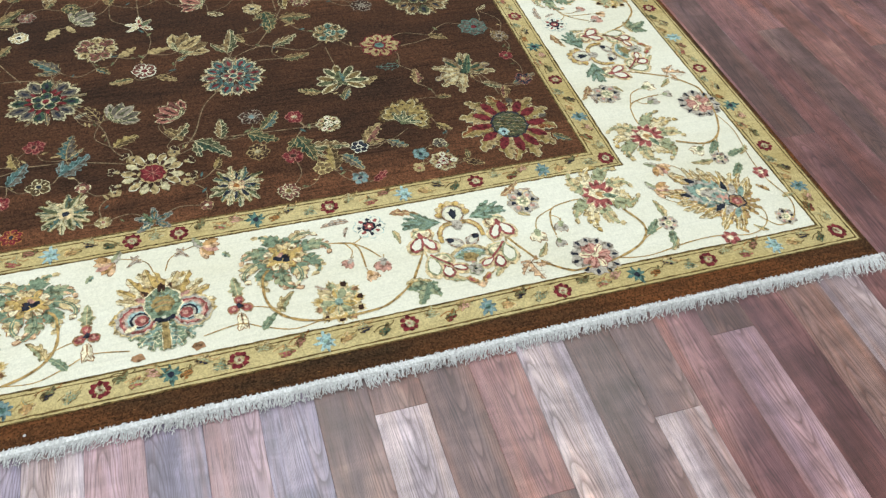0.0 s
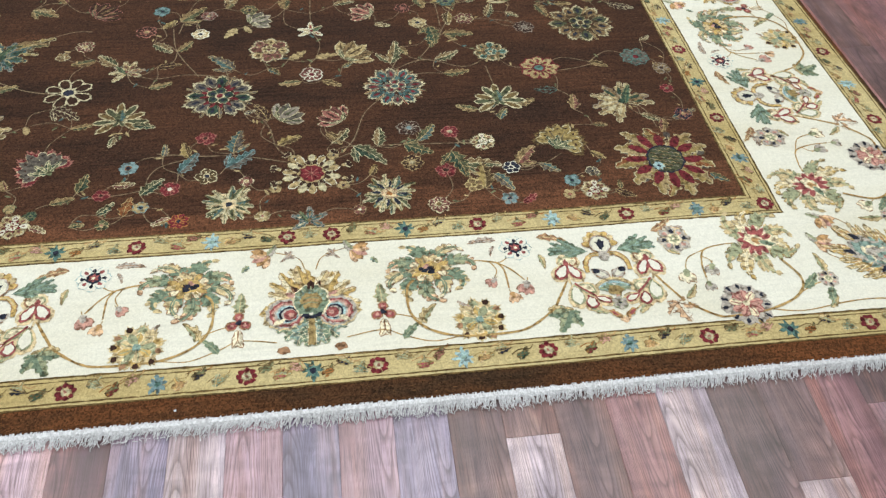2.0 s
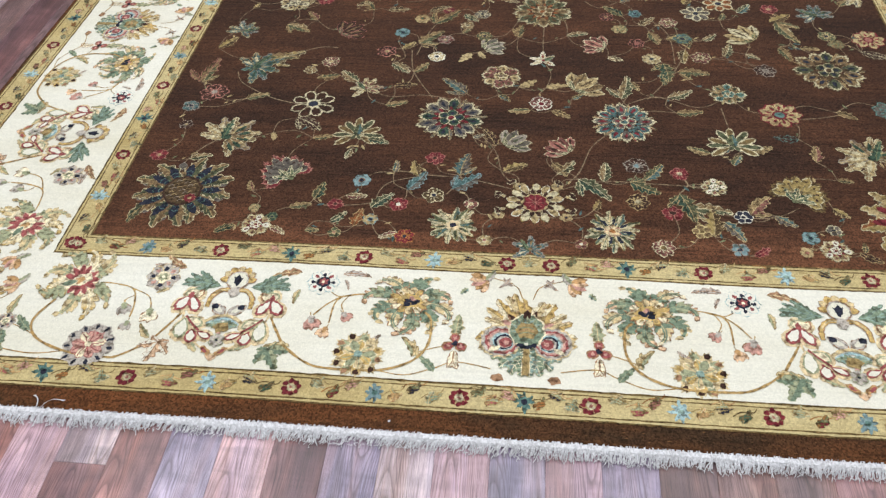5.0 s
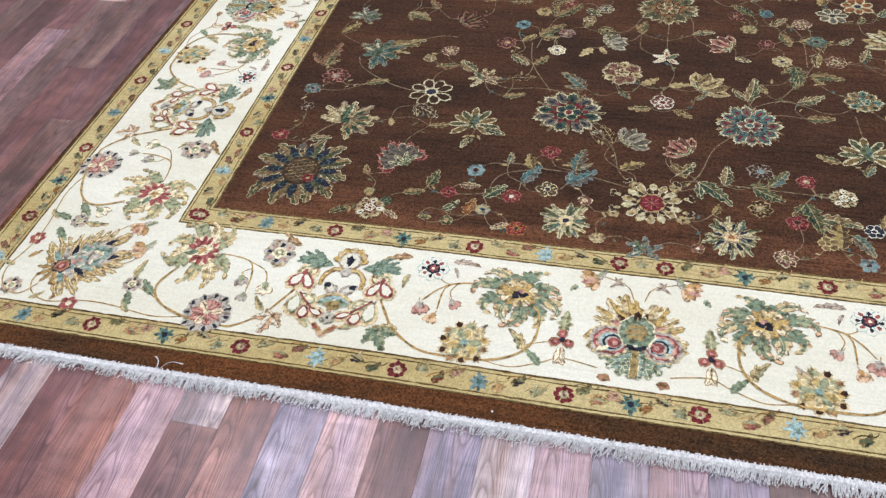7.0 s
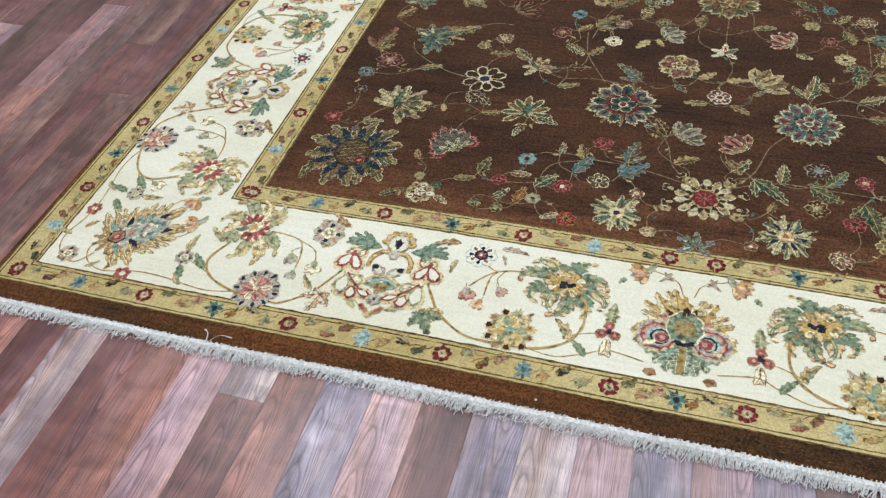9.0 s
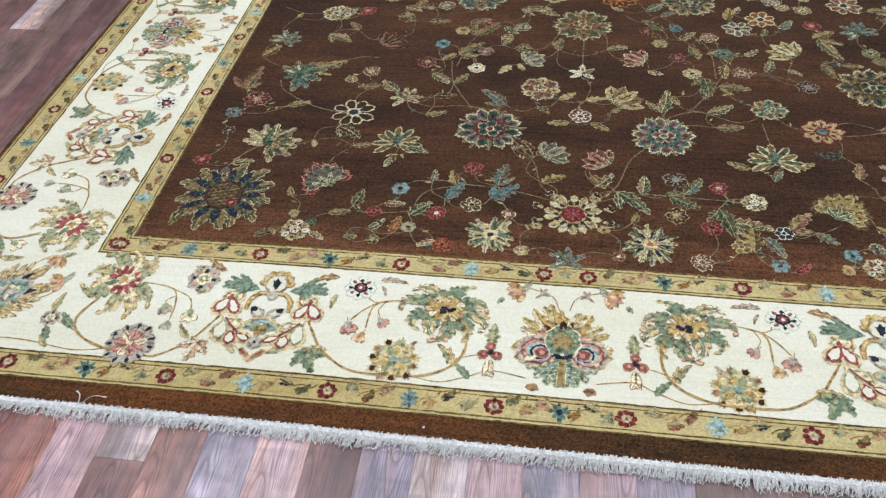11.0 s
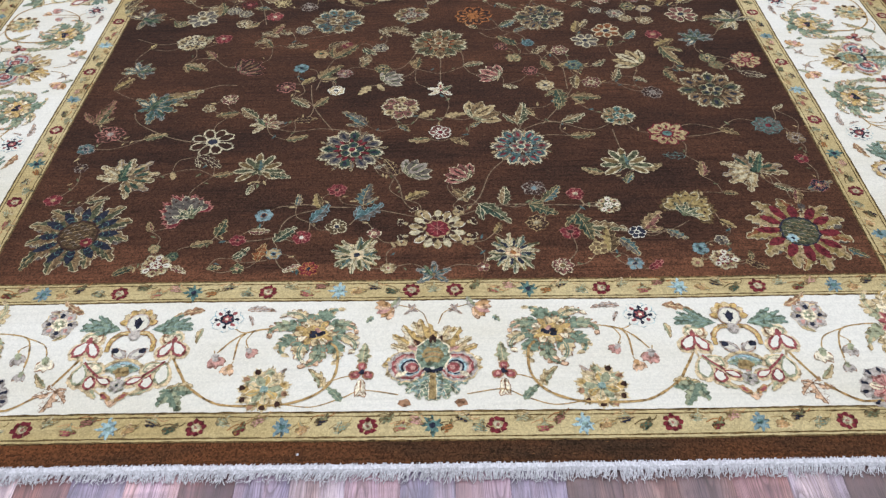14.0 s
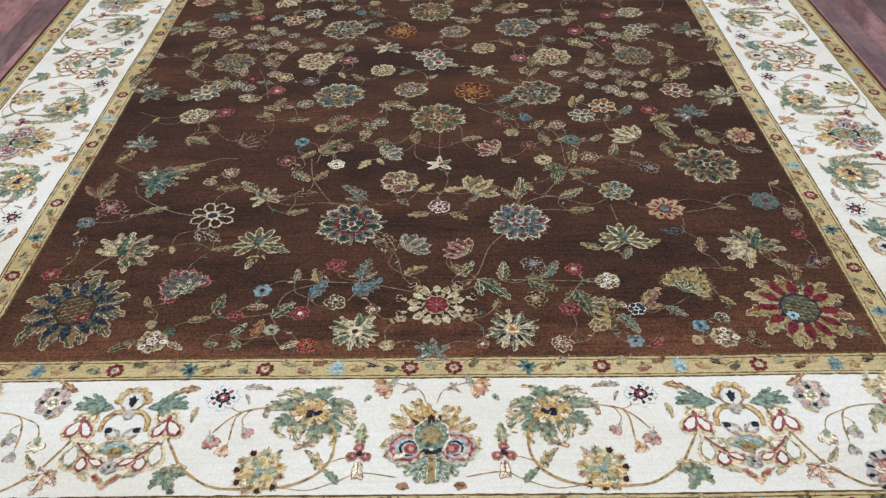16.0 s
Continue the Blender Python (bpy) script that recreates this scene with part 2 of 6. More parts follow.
WOODS = {
    "maroon": wood("maroon_plank", rgb(94, 62, 62), rgb(120, 82, 82), rgb(148, 106, 102), 1.0),
    "walnut": wood("walnut_plank", rgb(90, 66, 63), rgb(116, 88, 85), rgb(148, 118, 110), 2.0),
    "red": wood("red_brown_plank", rgb(116, 76, 70), rgb(146, 102, 97), rgb(174, 130, 120), 3.0),
    # these three woods also hold the cool lilac ceiling reflection in their colour
    "pink": wood("pink_plank", rgb(138, 106, 110), rgb(168, 135, 139), rgb(195, 162, 163), 4.0),
    "pale": wood("pale_plank", rgb(140, 120, 123), rgb(174, 154, 154), rgb(208, 187, 184), 5.0),
    "grey": wood("grey_lilac_sheen_plank", rgb(103, 91, 107), rgb(137, 123, 141), rgb(168, 153, 168), 6.0),
}
WALL = plaster("painted_wall", rgb(205, 203, 198))
CEIL = plaster("painted_ceiling", rgb(225, 225, 222))
SUBFLOOR = plaster("dark_joint", rgb(52, 36, 34))

# ---------------------------------------------------------------- building helpers


def mesh_of(name, verts, faces, mats, index=None):
    me = bpy.data.meshes.new(name)
    me.from_pydata(verts, [], faces)
    for m in mats:
        me.materials.append(m)
    if index:
        me.polygons.foreach_set("material_index", index)
    me.update()
    return me


def part(name, me, parent, label="", kind=""):
    ob = new(name, me)
    ob.parent = parent
    return tagged(ob, label, kind=kind)


def box(name, lo, hi, material, label, kind="structure"):
    (x0, y0, z0), (x1, y1, z1) = lo, hi
    v = [(x, y, z) for z in (z0, z1) for y in (y0, y1) for x in (x0, x1)]
    f = [(0, 2, 3, 1), (4, 5, 7, 6), (0, 1, 5, 4), (2, 6, 7, 3), (0, 4, 6, 2), (1, 3, 7, 5)]
    return tagged(new(name, mesh_of(name, v, f, [material])), label, name.split("_")[0], kind=kind)


# ---------------------------------------------------------------- the room
RX0, RX1, RY0, RY1 = -3.6, 3.6, -2.6, 5.4
floor = box("floor", (RX0, RY0, -0.12), (RX1, RY1, -0.003), SUBFLOOR, "multi-strip laminate floor in mixed reddish and grey brown wood")
box("ceiling", (RX0, RY0, CEILING), (RX1, RY1, CEILING + 0.15), CEIL, "plain white painted showroom ceiling")
box("wall_south", (RX0 - 0.15, RY0 - 0.15, -0.12), (RX1 + 0.15, RY0, CEILING), WALL, "plain off-white painted wall")
box("wall_north", (RX0 - 0.15, RY1, -0.12), (RX1 + 0.15, RY1 + 0.15, CEILING), WALL, "plain off-white painted wall")
box("wall_west", (RX0 - 0.15, RY0, -0.12), (RX0, RY1, CEILING), WALL, "plain off-white painted wall")
box("wall_east", (RX1, RY0, -0.12), (RX1 + 0.15, RY1, CEILING), WALL, "plain off-white painted wall")

# ---------------------------------------------------------------- the rug: body and bands
HALF, LONG = 1.366, 3.45          # half width and length of the pile
PILE = 0.011
rug = tagged(new("rug"), "brown floral hand-knotted rug with cream border on a laminate floor", "rug")


def wander(a, b, seed, amount):
    return amount * noise.noise((a * 1.7 + seed, b * 1.7, seed * 3.1))


def warp(x, y, amount=0.006):
    """The slight irregularity of a hand-made piece."""
    return x + wander(x, y, 3.0, amount), y + wander(x, y, 8.0, amount)


def frame_band(name, outer, inner, z, material, label, step=0.04, amount=0.006, under=0.0):
    """A flat ring of pile between two rectangles (x0, y0, x1, y1)."""
    def loop(rect):
        x0, y0, x1, y1 = rect
        pts = []
        for (ax, ay), (bx, by) in (((x0, y0), (x1, y0)), ((x1, y0), (x1, y1)), ((x1, y1), (x0, y1)), ((x0, y1), (x0, y0))):
            for i in range(220):
                pts.append((ax + (bx - ax) * i / 220, ay + (by - ay) * i / 220))
        rnd = random.Random(int(rect[0] * 1e5))
        return [(x + rnd.gauss(0, 0.0005), y + rnd.gauss(0, 0.0005)) for x, y in (warp(*p, amount) for p in pts)]
    o, i = loop(outer), loop(inner)
    n = len(o)
    v = [(x, y, z) for x, y in o] + [(x, y, z) for x, y in i] + [(x, y, z - 0.004) for x, y in o] + [(x, y, z - 0.004) for x, y in i]
    f = []
    for k in range(n):
        j = (k + 1) % n
        f += [(k, j, n + j, n + k), (2 * n + k, 2 * n + j, j, k), (n + k, n + j, 3 * n + j, 3 * n + k)]
    return part(name, mesh_of(name, v, f, [material]), rug, label)


def rounded_slab(name, x0, y0, x1, y1, top, r, material, parent, label):
    nx, ny = 60, 72
    rings = []
    for inset, z in ((0.0, 0.001), (-0.001, top * 0.55), (r * 0.25, top - 0.0015), (r, top)):
        ring = []
        cs = ((x0 + inset, y0 + inset), (x1 - inset, y0 + inset), (x1 - inset, y1 - inset), (x0 + inset, y1 - inset))
        for k, cnt in enumerate((nx, ny, nx, ny)):
            (ax, ay), (bx, by) = cs[k], cs[(k + 1) % 4]
            for i in range(cnt):
                px, py = warp(ax + (bx - ax) * i / cnt, ay + (by - ay) * i / cnt)
                ring.append((px, py, z))
        rings.append(ring)
    n = len(rings[0])
    v = [p for ring in rings for p in ring]
    f = [(a * n + k, a * n + (k + 1) % n, (a + 1) * n + (k + 1) % n, (a + 1) * n + k) for a in range(3) for k in range(n)]
    f.append(tuple(3 * n + k for k in range(n)))
    me = mesh_of(name, v, f, [material])
    for p in me.polygons[:-1]:
        p.use_smooth = True
    return part(name, me, parent, label)


Z1 = PILE + 0.0006
B = dict(edge=(0.0, HALF), guard=(0.045, 1.352), cream=(0.102, 1.285), inner=(0.365, 0.972), field=(0.419, 0.914))


def rect(key, grow=0.0):
    y, x = B[key]
    return (-x - grow, y - grow, x + grow, LONG - y + grow)


rounded_slab("pile_edge", -HALF, 0, HALF, LONG, PILE, 0.006, WOOL["rust"], rug, "plain rust brown outer edge of the pile")
outer_guard = frame_band("outer_guard", rect("guard"), rect("cream"), Z1, WOOL["gold"], "narrow gold band with small flowers")
main_border = frame_band("main_border", rect("cream"), rect("inner"), Z1, WOOL["cream"], "wide cream band with scrolling vines and palmettes")
inner_guard = frame_band("inner_guard", rect("inner"), rect("field"), Z1, WOOL["gold"], "narrow gold band with small flowers")
for key, grow, wide in (("guard", 0.0015, 0.003), ("guard", -0.006, 0.0025), ("cream", 0.0015, 0.0035), ("cream", 0.009, 0.002), ("inner", 0.002, 0.0035), ("inner", -0.006, 0.002), ("field", 0.0015, 0.004), ("field", 0.009, 0.002)):
    frame_band("stripe", rect(key, grow), rect(key, grow - wide), Z1 + 0.0004, WOOL["olive_line"], "dark outline stripe")


def field_sheet():
    x0, y0, x1, y1 = rect("field")
    nx, ny = 48, 48
    v, f = [], []
    for j in range(ny + 1):
        for i in range(nx + 1):
            v.append((*warp(x0 + (x1 - x0) * i / nx, y0 + (y1 - y0) * j / ny), Z1))
    for j in range(ny):
        for i in range(nx):
            a = j * (nx + 1) + i
            f.append((a, a + 1, a + nx + 2, a + nx + 1))
    return part("field", mesh_of("field", v, f, [WOOL["brown"]]), rug, "chocolate brown pile with slow colour changes")


field = field_sheet()

# ---------------------------------------------------------------- drawing in knots


class Sheet:
    """Coloured patches of pile, layer over layer, tied into one mesh."""

    def __init__(self):
        self.polys = []

    def poly(self, pts, colour, level=1, rough=0.0009):
        if rough:
            fine = []
            for i, (x, y) in enumerate(pts):
                bx, by = pts[(i + 1) % len(pts)]
                n = max(1, min(5, int(math.hypot(bx - x, by - y) / 0.0032)))
                fine += [(x + (bx - x) * j / n, y + (by - y) * j / n) for j in range(n)]
            pts = [(x + random.gauss(0, rough), y + random.gauss(0, rough)) for x, y in fine]
        self.polys.append((level, pts, colour))

    def move(self, dx, dy, lift=0.0):
        self.polys = [(lv + lift, [(x + dx, y + dy) for x, y in pts], c) for lv, pts, c in self.polys]
        return self

    def mesh(self, name, pale=False):
        order = sorted(((lv, pts, "light_" + c if pale and c in LIGHT else c) for lv, pts, c in self.polys), key=lambda p: p[0])
        rise = min(2e-5, 0.0016 / len(order))
        v, f, ties = [], [], []
        for i, (_, pts, _) in enumerate(order):
            k = len(v)
            if k:
                ties.append((k - 1, k))
            v += [(x, y, i * rise) for x, y in pts]
            f.append(tuple(range(k, k + len(pts))))
        used = list(dict.fromkeys(c for _, _, c in order))
        me = bpy.data.meshes.new(name)
        me.from_pydata(v, ties, f)
        for c in used:
            me.materials.append(WOOL[c])
        me.polygons.foreach_set("material_index", [used.index(c) for _, _, c in order])
        me.update()
        return me


def turn(pts, deg, dx=0.0, dy=0.0):
    c, s = math.cos(radians(deg)), math.sin(radians(deg))
    return [(x * c - y * s + dx, x * s + y * c + dy) for x, y in pts]


def petal(length, width, tip=0.5, n=7):
    """Outline of a petal from the origin along +y; tip 0 is round, 1 sharp."""
    pts = []
    for i in range(n + 1):
        u = i / n
        w = max(0.0, math.sin(math.pi * u ** (1.5 - tip))) ** (0.5 + 0.6 * tip)
        pts.append((width / 2 * w, length * u))
    return pts + [(-x, y) for x, y in pts[-2:0:-1]]


def disc(r, n=12, k=0.0, lobes=0):
    return [((r * (1 + (k if (i % 2 and not lobes) else 0) + (k * math.cos(lobes * 2 * math.pi * i / n) if lobes else 0))) * math.sin(2 * math.pi * i / n),
             (r * (1 + (k if (i % 2 and not lobes) else 0) + (k * math.cos(lobes * 2 * math.pi * i / n) if lobes else 0))) * math.cos(2 * math.pi * i / n)) for i in range(n)]


def lobe(s, length, width, deg, fill, rim, at=(0, 0), level=1, o=0.0015, tip=0.5):
    """One outlined petal from its foot."""
    back = turn([(0, -o * 0.5)], deg, *at)[0]
    s.poly(turn(petal(length + 1.2 * o, width + 1.7 * o, tip, 5), deg, *back), rim, level)
    s.poly(turn(petal(length, width, tip, 5), deg, *at), fill, level + 0.4)


def rosette(s, r, n=6, fill="red", rim="ivory", heart="white", ring="", tip=0.2, o=0.0016, start=0.0):
    for i in range(n):
        a = start + 360 * i / n + random.uniform(-5, 5)
        k = random.uniform(0.88, 1.1)
        lobe(s, r * 0.72 * k, 2.0 * r * math.pi / n * 0.58, a, fill, rim, turn([(0, r * 0.22)], a)[0], 1, o, tip)
    s.poly(disc(r * 0.34, 10, 0.1), rim if rim != fill else "outline", 3)
    s.poly(disc(r * 0.27, 9, 0.1), heart, 4)
    return s


def bloom(s, r, n=12, cols=("grey", "tan", "navy", "ivory", "red"), squash=1.0):
    """A large flower: a ring of ragged cup petals with dark eyes, a gap of ground, a quatrefoil heart."""
    rim, fill, dark, inner, heart = cols
    n = max(8, min(12, n - 2))
    for i in range(n):
        a = 360 * i / n + random.uniform(-6, 6)
        k = random.uniform(0.86, 1.1)
        cup(s, r * 0.62 * k, r * 4.4 / n, a, turn([(0, r * 0.42)], a)[0], rim, fill if i % 3 else inner, dark, 1.5 + (i % 2) * 0.8, 0.0019)
        b = a + 180 / n
        cut_leaf(s, r * 0.56 * random.uniform(0.9, 1.1), r * 0.15, (dark, fill), "tan" if rim != "tan" else "grey", turn([(0, r * 0.42)], b)[0], b, random.uniform(-0.3, 0.3), 3, 0.6, 0.0010)
    for i in range(n):
        a = 360 * (i + 0.5) / n + random.uniform(-5, 5)
        lobe(s, r * 0.30, r * 1.3 / n, a, heart, "shadow", turn([(0, r * 0.26)], a)[0], 3, 0.0010, 0.4)
    for i in range(5):
        a = 72 * i + random.uniform(-6, 6)
        lobe(s, r * 0.31, r * 0.27, a, inner, rim, turn([(0, r * 0.06)], a)[0], 4, 0.0020, 0.05)
        s.poly(turn(petal(r * 0.16, r * 0.12, 0.2), a, *turn([(0, r * 0.13)], a)[0]), dark, 4.9)
    s.poly(disc(r * 0.13, 9, 0.15), rim, 5.5)
    s.poly(disc(r * 0.09, 8, 0.1), dark if heart == inner else heart, 6)
    return s


def daisy(s, r):
    """Cream flower of two rings of blunt petals round a red star, with heart-shaped satellites."""
    for i in range(14):
        a = 25.7 * i + random.uniform(-3, 3)
        lobe(s, r * 0.48, r * 0.25, a, ("ivory", "tan")[i % 2], "white" if i % 2 else "ochre", turn([(0, r * 0.48)], a)[0], 1 + (i % 2) * 0.5, 0.0016, 0.15)
        lobe(s, r * 0.32, r * 0.15, a + 13, "shadow", "ivory", turn([(0, r * 0.36)], a + 13)[0], 2.2, 0.0013, 0.3)
    s.poly(disc(r * 0.42, 20, 0.12), "tan", 3)
    s.poly(disc(r * 0.36, 18, 0.14), "red", 4)
    for i in range(8):
        ribbon(s, turn([(0, 0.0), (0, r * 0.3)], 45 * i), 0.0016, "rose", 5, 1)
    for a in (38, 74, 108, -38, -74, -108):
        x, y = turn([(0, r * 1.16)], a)[0]
        for t in (-32, 32):
            loop(s, r * 0.24, r * 0.2, a + t, (x, y), "ivory", "shadow", "", 2, 0.0014)
        lobe(s, r * 0.14, r * 0.12, a + 180, "tan", "ivory", (x, y), 3, 0.001, 0.3)
    return s


def ragged(s, r, dark):
    """Square flower of torn pale lobes, hatched with darker blades."""
    for i in range(8):
        a = 45 * i + random.uniform(-7, 7)
        k = 1.2 if i % 2 else 0.98
        for q, d in enumerate((-24, 24, 0)):
            cut_leaf(s, r * 0.80 * k * random.uniform(0.85, 1.08), r * 0.30, (("ivory", "deep_sage"), ("sand", "ivory"), ("deep_teal", "ivory"))[(i + q) % 3], "ivory" if q < 2 else "ochre", turn([(0, r * 0.14)], a)[0], a + d, random.uniform(-0.4, 0.4), 4, 1 + 0.5 * q + 0.05 * i, 0.0013, "sage")
        if dark or i in (2, 5):
            lobe(s, r * 0.46, r * 0.14, a, "navy" if dark else "deep_sage", "ivory", turn([(0, r * 0.30)], a)[0], 3, 0.0009, 0.6)
    for i in range(6):
        lobe(s, r * 0.26, r * 0.2, 60 * i, "sand", "rose" if dark else "ivory", turn([(0, r * 0.06)], 60 * i)[0], 4, 0.0013, 0.1)
    s.poly(disc(r * 0.12, 8, 0.1), "navy" if not dark else "orange", 5)
    return s


def carnation(s, r, fill, rim, tip):
    """Half-open flower on a calyx: two tiers of petals under a scalloped rim."""
    for i in range(11):
        a = -100 + 20 * i + random.uniform(-3, 3)
        cup(s, r * (1.05 - 0.38 * abs(math.sin(radians(a)))) * random.uniform(0.92, 1.06), r * 0.40, a, turn([(0, r * 0.30)], a, 0, -r * 0.42)[0], rim, tip, "", 1 + (i % 2) * 0.4, 0.0018)
    for i in range(9):
        a = -92 + 23 * i + random.uniform(-3, 3)
        lobe(s, r * (0.9 - 0.34 * abs(math.sin(radians(a)))), r * 0.30, a, fill, "ivory", turn([(0, r * 0.22)], a, 0, -r * 0.40)[0], 2.4 + (i % 2) * 0.3, 0.0018, 0.2)
        s.poly(turn(disc(r * 0.05, 6), 0, *turn([(0, r * (0.86 - 0.3 * abs(math.sin(radians(a)))))], a, 0, -r * 0.40)[0]), "shadow", 3.2)
        ribbon(s, turn([(0, r * 0.3), (0.001, r * 0.7)], a, 0, -r * 0.40), 0.0015, "deep_grey", 3, 1)
    for a in (-60, -22, 22, 60):
        cut_leaf(s, r * 0.62, r * 0.22, ("sage", "deep_green"), "ivory", (0, -r * 0.58), a, 0.3, 3, 4, 0.0013)
    s.poly([(x, y - r * 0.62) for x, y in disc(r * 0.10, 8)], "sage", 5)
    return s


def blade(s, length, width, fill, rim, at=(0, 0), deg=0.0, bend=0.0, teeth=5, level=1, o=0.0016, vein=""):
    """A toothed blade with a pale outline and midrib."""
    grain = [random.uniform(0.8, 1.15) for _ in range(2 * teeth + 2)]

    def edge(sd, grow):
        pts = []
        n = teeth * 2
        for i in range(n + 1):
            u = i / n
            w = (math.sin(math.pi * u ** 0.8) ** 0.75) * width / 2 * (1.08 if i % 2 else 0.74) * grain[i] + grow * min(1, 6 * math.sin(math.pi * u))
            pts.append((sd * w + bend * length * math.sin(math.pi * u * 0.9) * 0.5, -grow * 0.5 + (length + grow * 1.2) * u))
        return pts
    for colour, grow, lv in ((rim, o, level), (fill, 0.0, level + 0.4)):
        s.poly(turn(edge(1, grow) + edge(-1, grow)[-2:0:-1], deg, *at), colour, lv, 0.0005)
    rib = [(bend * length * math.sin(math.pi * u * 0.9) * 0.5, length * u) for u in (0.05, 0.35, 0.65, 0.92)]
    ribbon(s, turn(rib, deg, *at), 0.0014, vein or rim, level + 0.6, 2)
    return s


def cut_leaf(s, length, width, pair, rim, at=(0, 0), deg=0.0, bend=0.0, teeth=5, level=1, o=0.0016, vein=""):
    """A toothed leaf whose two halves are dyed differently."""
    grain = [random.uniform(0.82, 1.15) for _ in range(2 * teeth + 2)]

    def spine(u):
        return bend * length * u * u * 0.6

    def edge(sd, grow):
        pts = []
        for i in range(2 * teeth + 1):
            u = i / (2 * teeth)
            w = (math.sin(math.pi * u ** 0.75) ** 0.8) * width / 2 * (1.12 if i % 2 else 0.66) * grain[i] + grow * min(1, 6 * math.sin(math.pi * u))
            pts.append((sd * w + spine(u), -grow * 0.5 + (length + grow * 1.2) * u + (0.05 * length if i % 2 else 0)))
        return pts
    rib = [(spine(u), length * u) for u in (0.0, 0.25, 0.5, 0.75, 1.0)]
    s.poly(turn(edge(1, o) + edge(-1, o)[-2:0:-1], deg, *at), rim, level, 0.0005)
    for sd, fill in zip((1, -1), pair):
        s.poly(turn(edge(sd, 0) + rib[-2:0:-1], deg, *at), fill, level + 0.3, 0.0005)
    ribbon(s, turn(rib, deg, *at), 0.0016, vein or rim, level + 0.5, 2)
    for i in range(1, teeth):
        u = i / teeth
        for sd in (-1, 1):
            a, b = (spine(u), length * u), (spine(u) + sd * width * 0.3 * math.sin(math.pi * u), length * (u + 0.12))
            ribbon(s, turn([a, b], deg, *at), 0.0011, vein or rim, level + 0.6, 1)
    return s


def curled(s, length, width, tones, rim, at=(0, 0), deg=0.0, sweep=70.0, n=6, level=1, o=0.0011):
    """An acanthus leaf that bends over: lobes down both sides of a curving rib, tips in another colour."""
    x, y = at
    head, line = deg, [at]
    for i in range(n + 1):
        u = i / n
        w = width * (0.45 + 0.65 * math.sin(math.pi * min(1.0, 0.12 + 0.88 * u))) * random.uniform(0.85, 1.12)
        fill = tones[0] if u < 0.34 else tones[1] if u < 0.7 else tones[2]
        for sd in (-1, 1):
            lobe(s, w * 0.66, w * 0.40, head + sd * (62 - 26 * u) + random.uniform(-8, 8), fill, rim, (x, y), level + 0.02 * i, o, 0.55)
        dx, dy = turn([(0, length / n)], head)[0]
        x, y = x + dx, y + dy
        line.append((x, y))
        head += sweep / n * (0.3 + 1.4 * u)
    lobe(s, width * 0.5, width * 0.3, head, tones[2], rim, (x, y), level + 0.2, o, 0.7)
    ribbon(s, line, width * 0.24, tones[0], level + 0.55, 2)
    ribbon(s, line, 0.0011, tones[1], level + 0.7, 2)
    return s


def cup(s, length, width, deg, at, rim, fill, eye, level=1, o=0.0022, teeth=5):
    """A broad petal with a ragged toothed mouth, pale outline and a dark eye."""
    def shape(k, grow):
        pts = [(0.16 * width, 0), (0.42 * width * k, 0.42 * length)]
        for i in range(2 * teeth - 1):
            q = 1 - 2 * i / (2 * teeth - 2)
            pts.append((q * 0.5 * width * k, length * (0.98 - 0.34 * abs(q) ** 1.5) * (1 if not i % 2 else 0.86) + grow))
        return pts + [(-0.42 * width * k, 0.42 * length), (-0.16 * width, 0)]
    s.poly(turn(shape(1.0, 0), deg, *at), rim, level, 0.0006)
    s.poly(turn([(x, y * 0.9) for x, y in shape(1 - 2 * o / width, -o)], deg, *at), fill, level + 0.3, 0.0006)
    if eye:
        s.poly(turn(petal(length * 0.46, width * 0.3, 0.6, 4), deg, *turn([(0, length * 0.18)], deg, *at)[0]), eye, level + 0.5)
    return s


def loop(s, length, width, deg, at, rim, fill="cream", halo="", level=5, o=0.0034):
    """A bud drawn as a ring of yarn."""
    if halo:
        s.poly(turn(petal(length * 1.12 + 0.006, width + 0.012, 0.1), deg, *turn([(0, -0.004)], deg, *at)[0]), halo, 0.4)
    s.poly(turn(petal(length, width, 0.12), deg, *at), rim, level)
    s.poly(turn(petal(max(0.004, length - 2.3 * o), max(0.003, width - 2 * o), 0.12), deg, *turn([(0, 1.2 * o)], deg, *at)[0]), fill, level + 0.4)


def leaf(s, length, width, fill="sage", rim="tan", serr=3, bend=0.0, vein="", at=(0, 0), deg=0.0, level=1, o=0.0014):
    """A leaf from its foot along +y: cut when long, plain when short."""
    if length >= 0.03:
        return blade(s, length, width, fill, rim, at, deg, bend, 4 if length < 0.045 else 5, level, o, vein)
    lobe(s, length, width, deg, fill, rim, at, level, o, 0.6)
    lobe(s, length * 0.5, width * 0.5, deg + (40 if bend > 0 else -40), fill, rim, turn([(0, length * 0.3)], deg, *at)[0], level, o, 0.6)
    return s


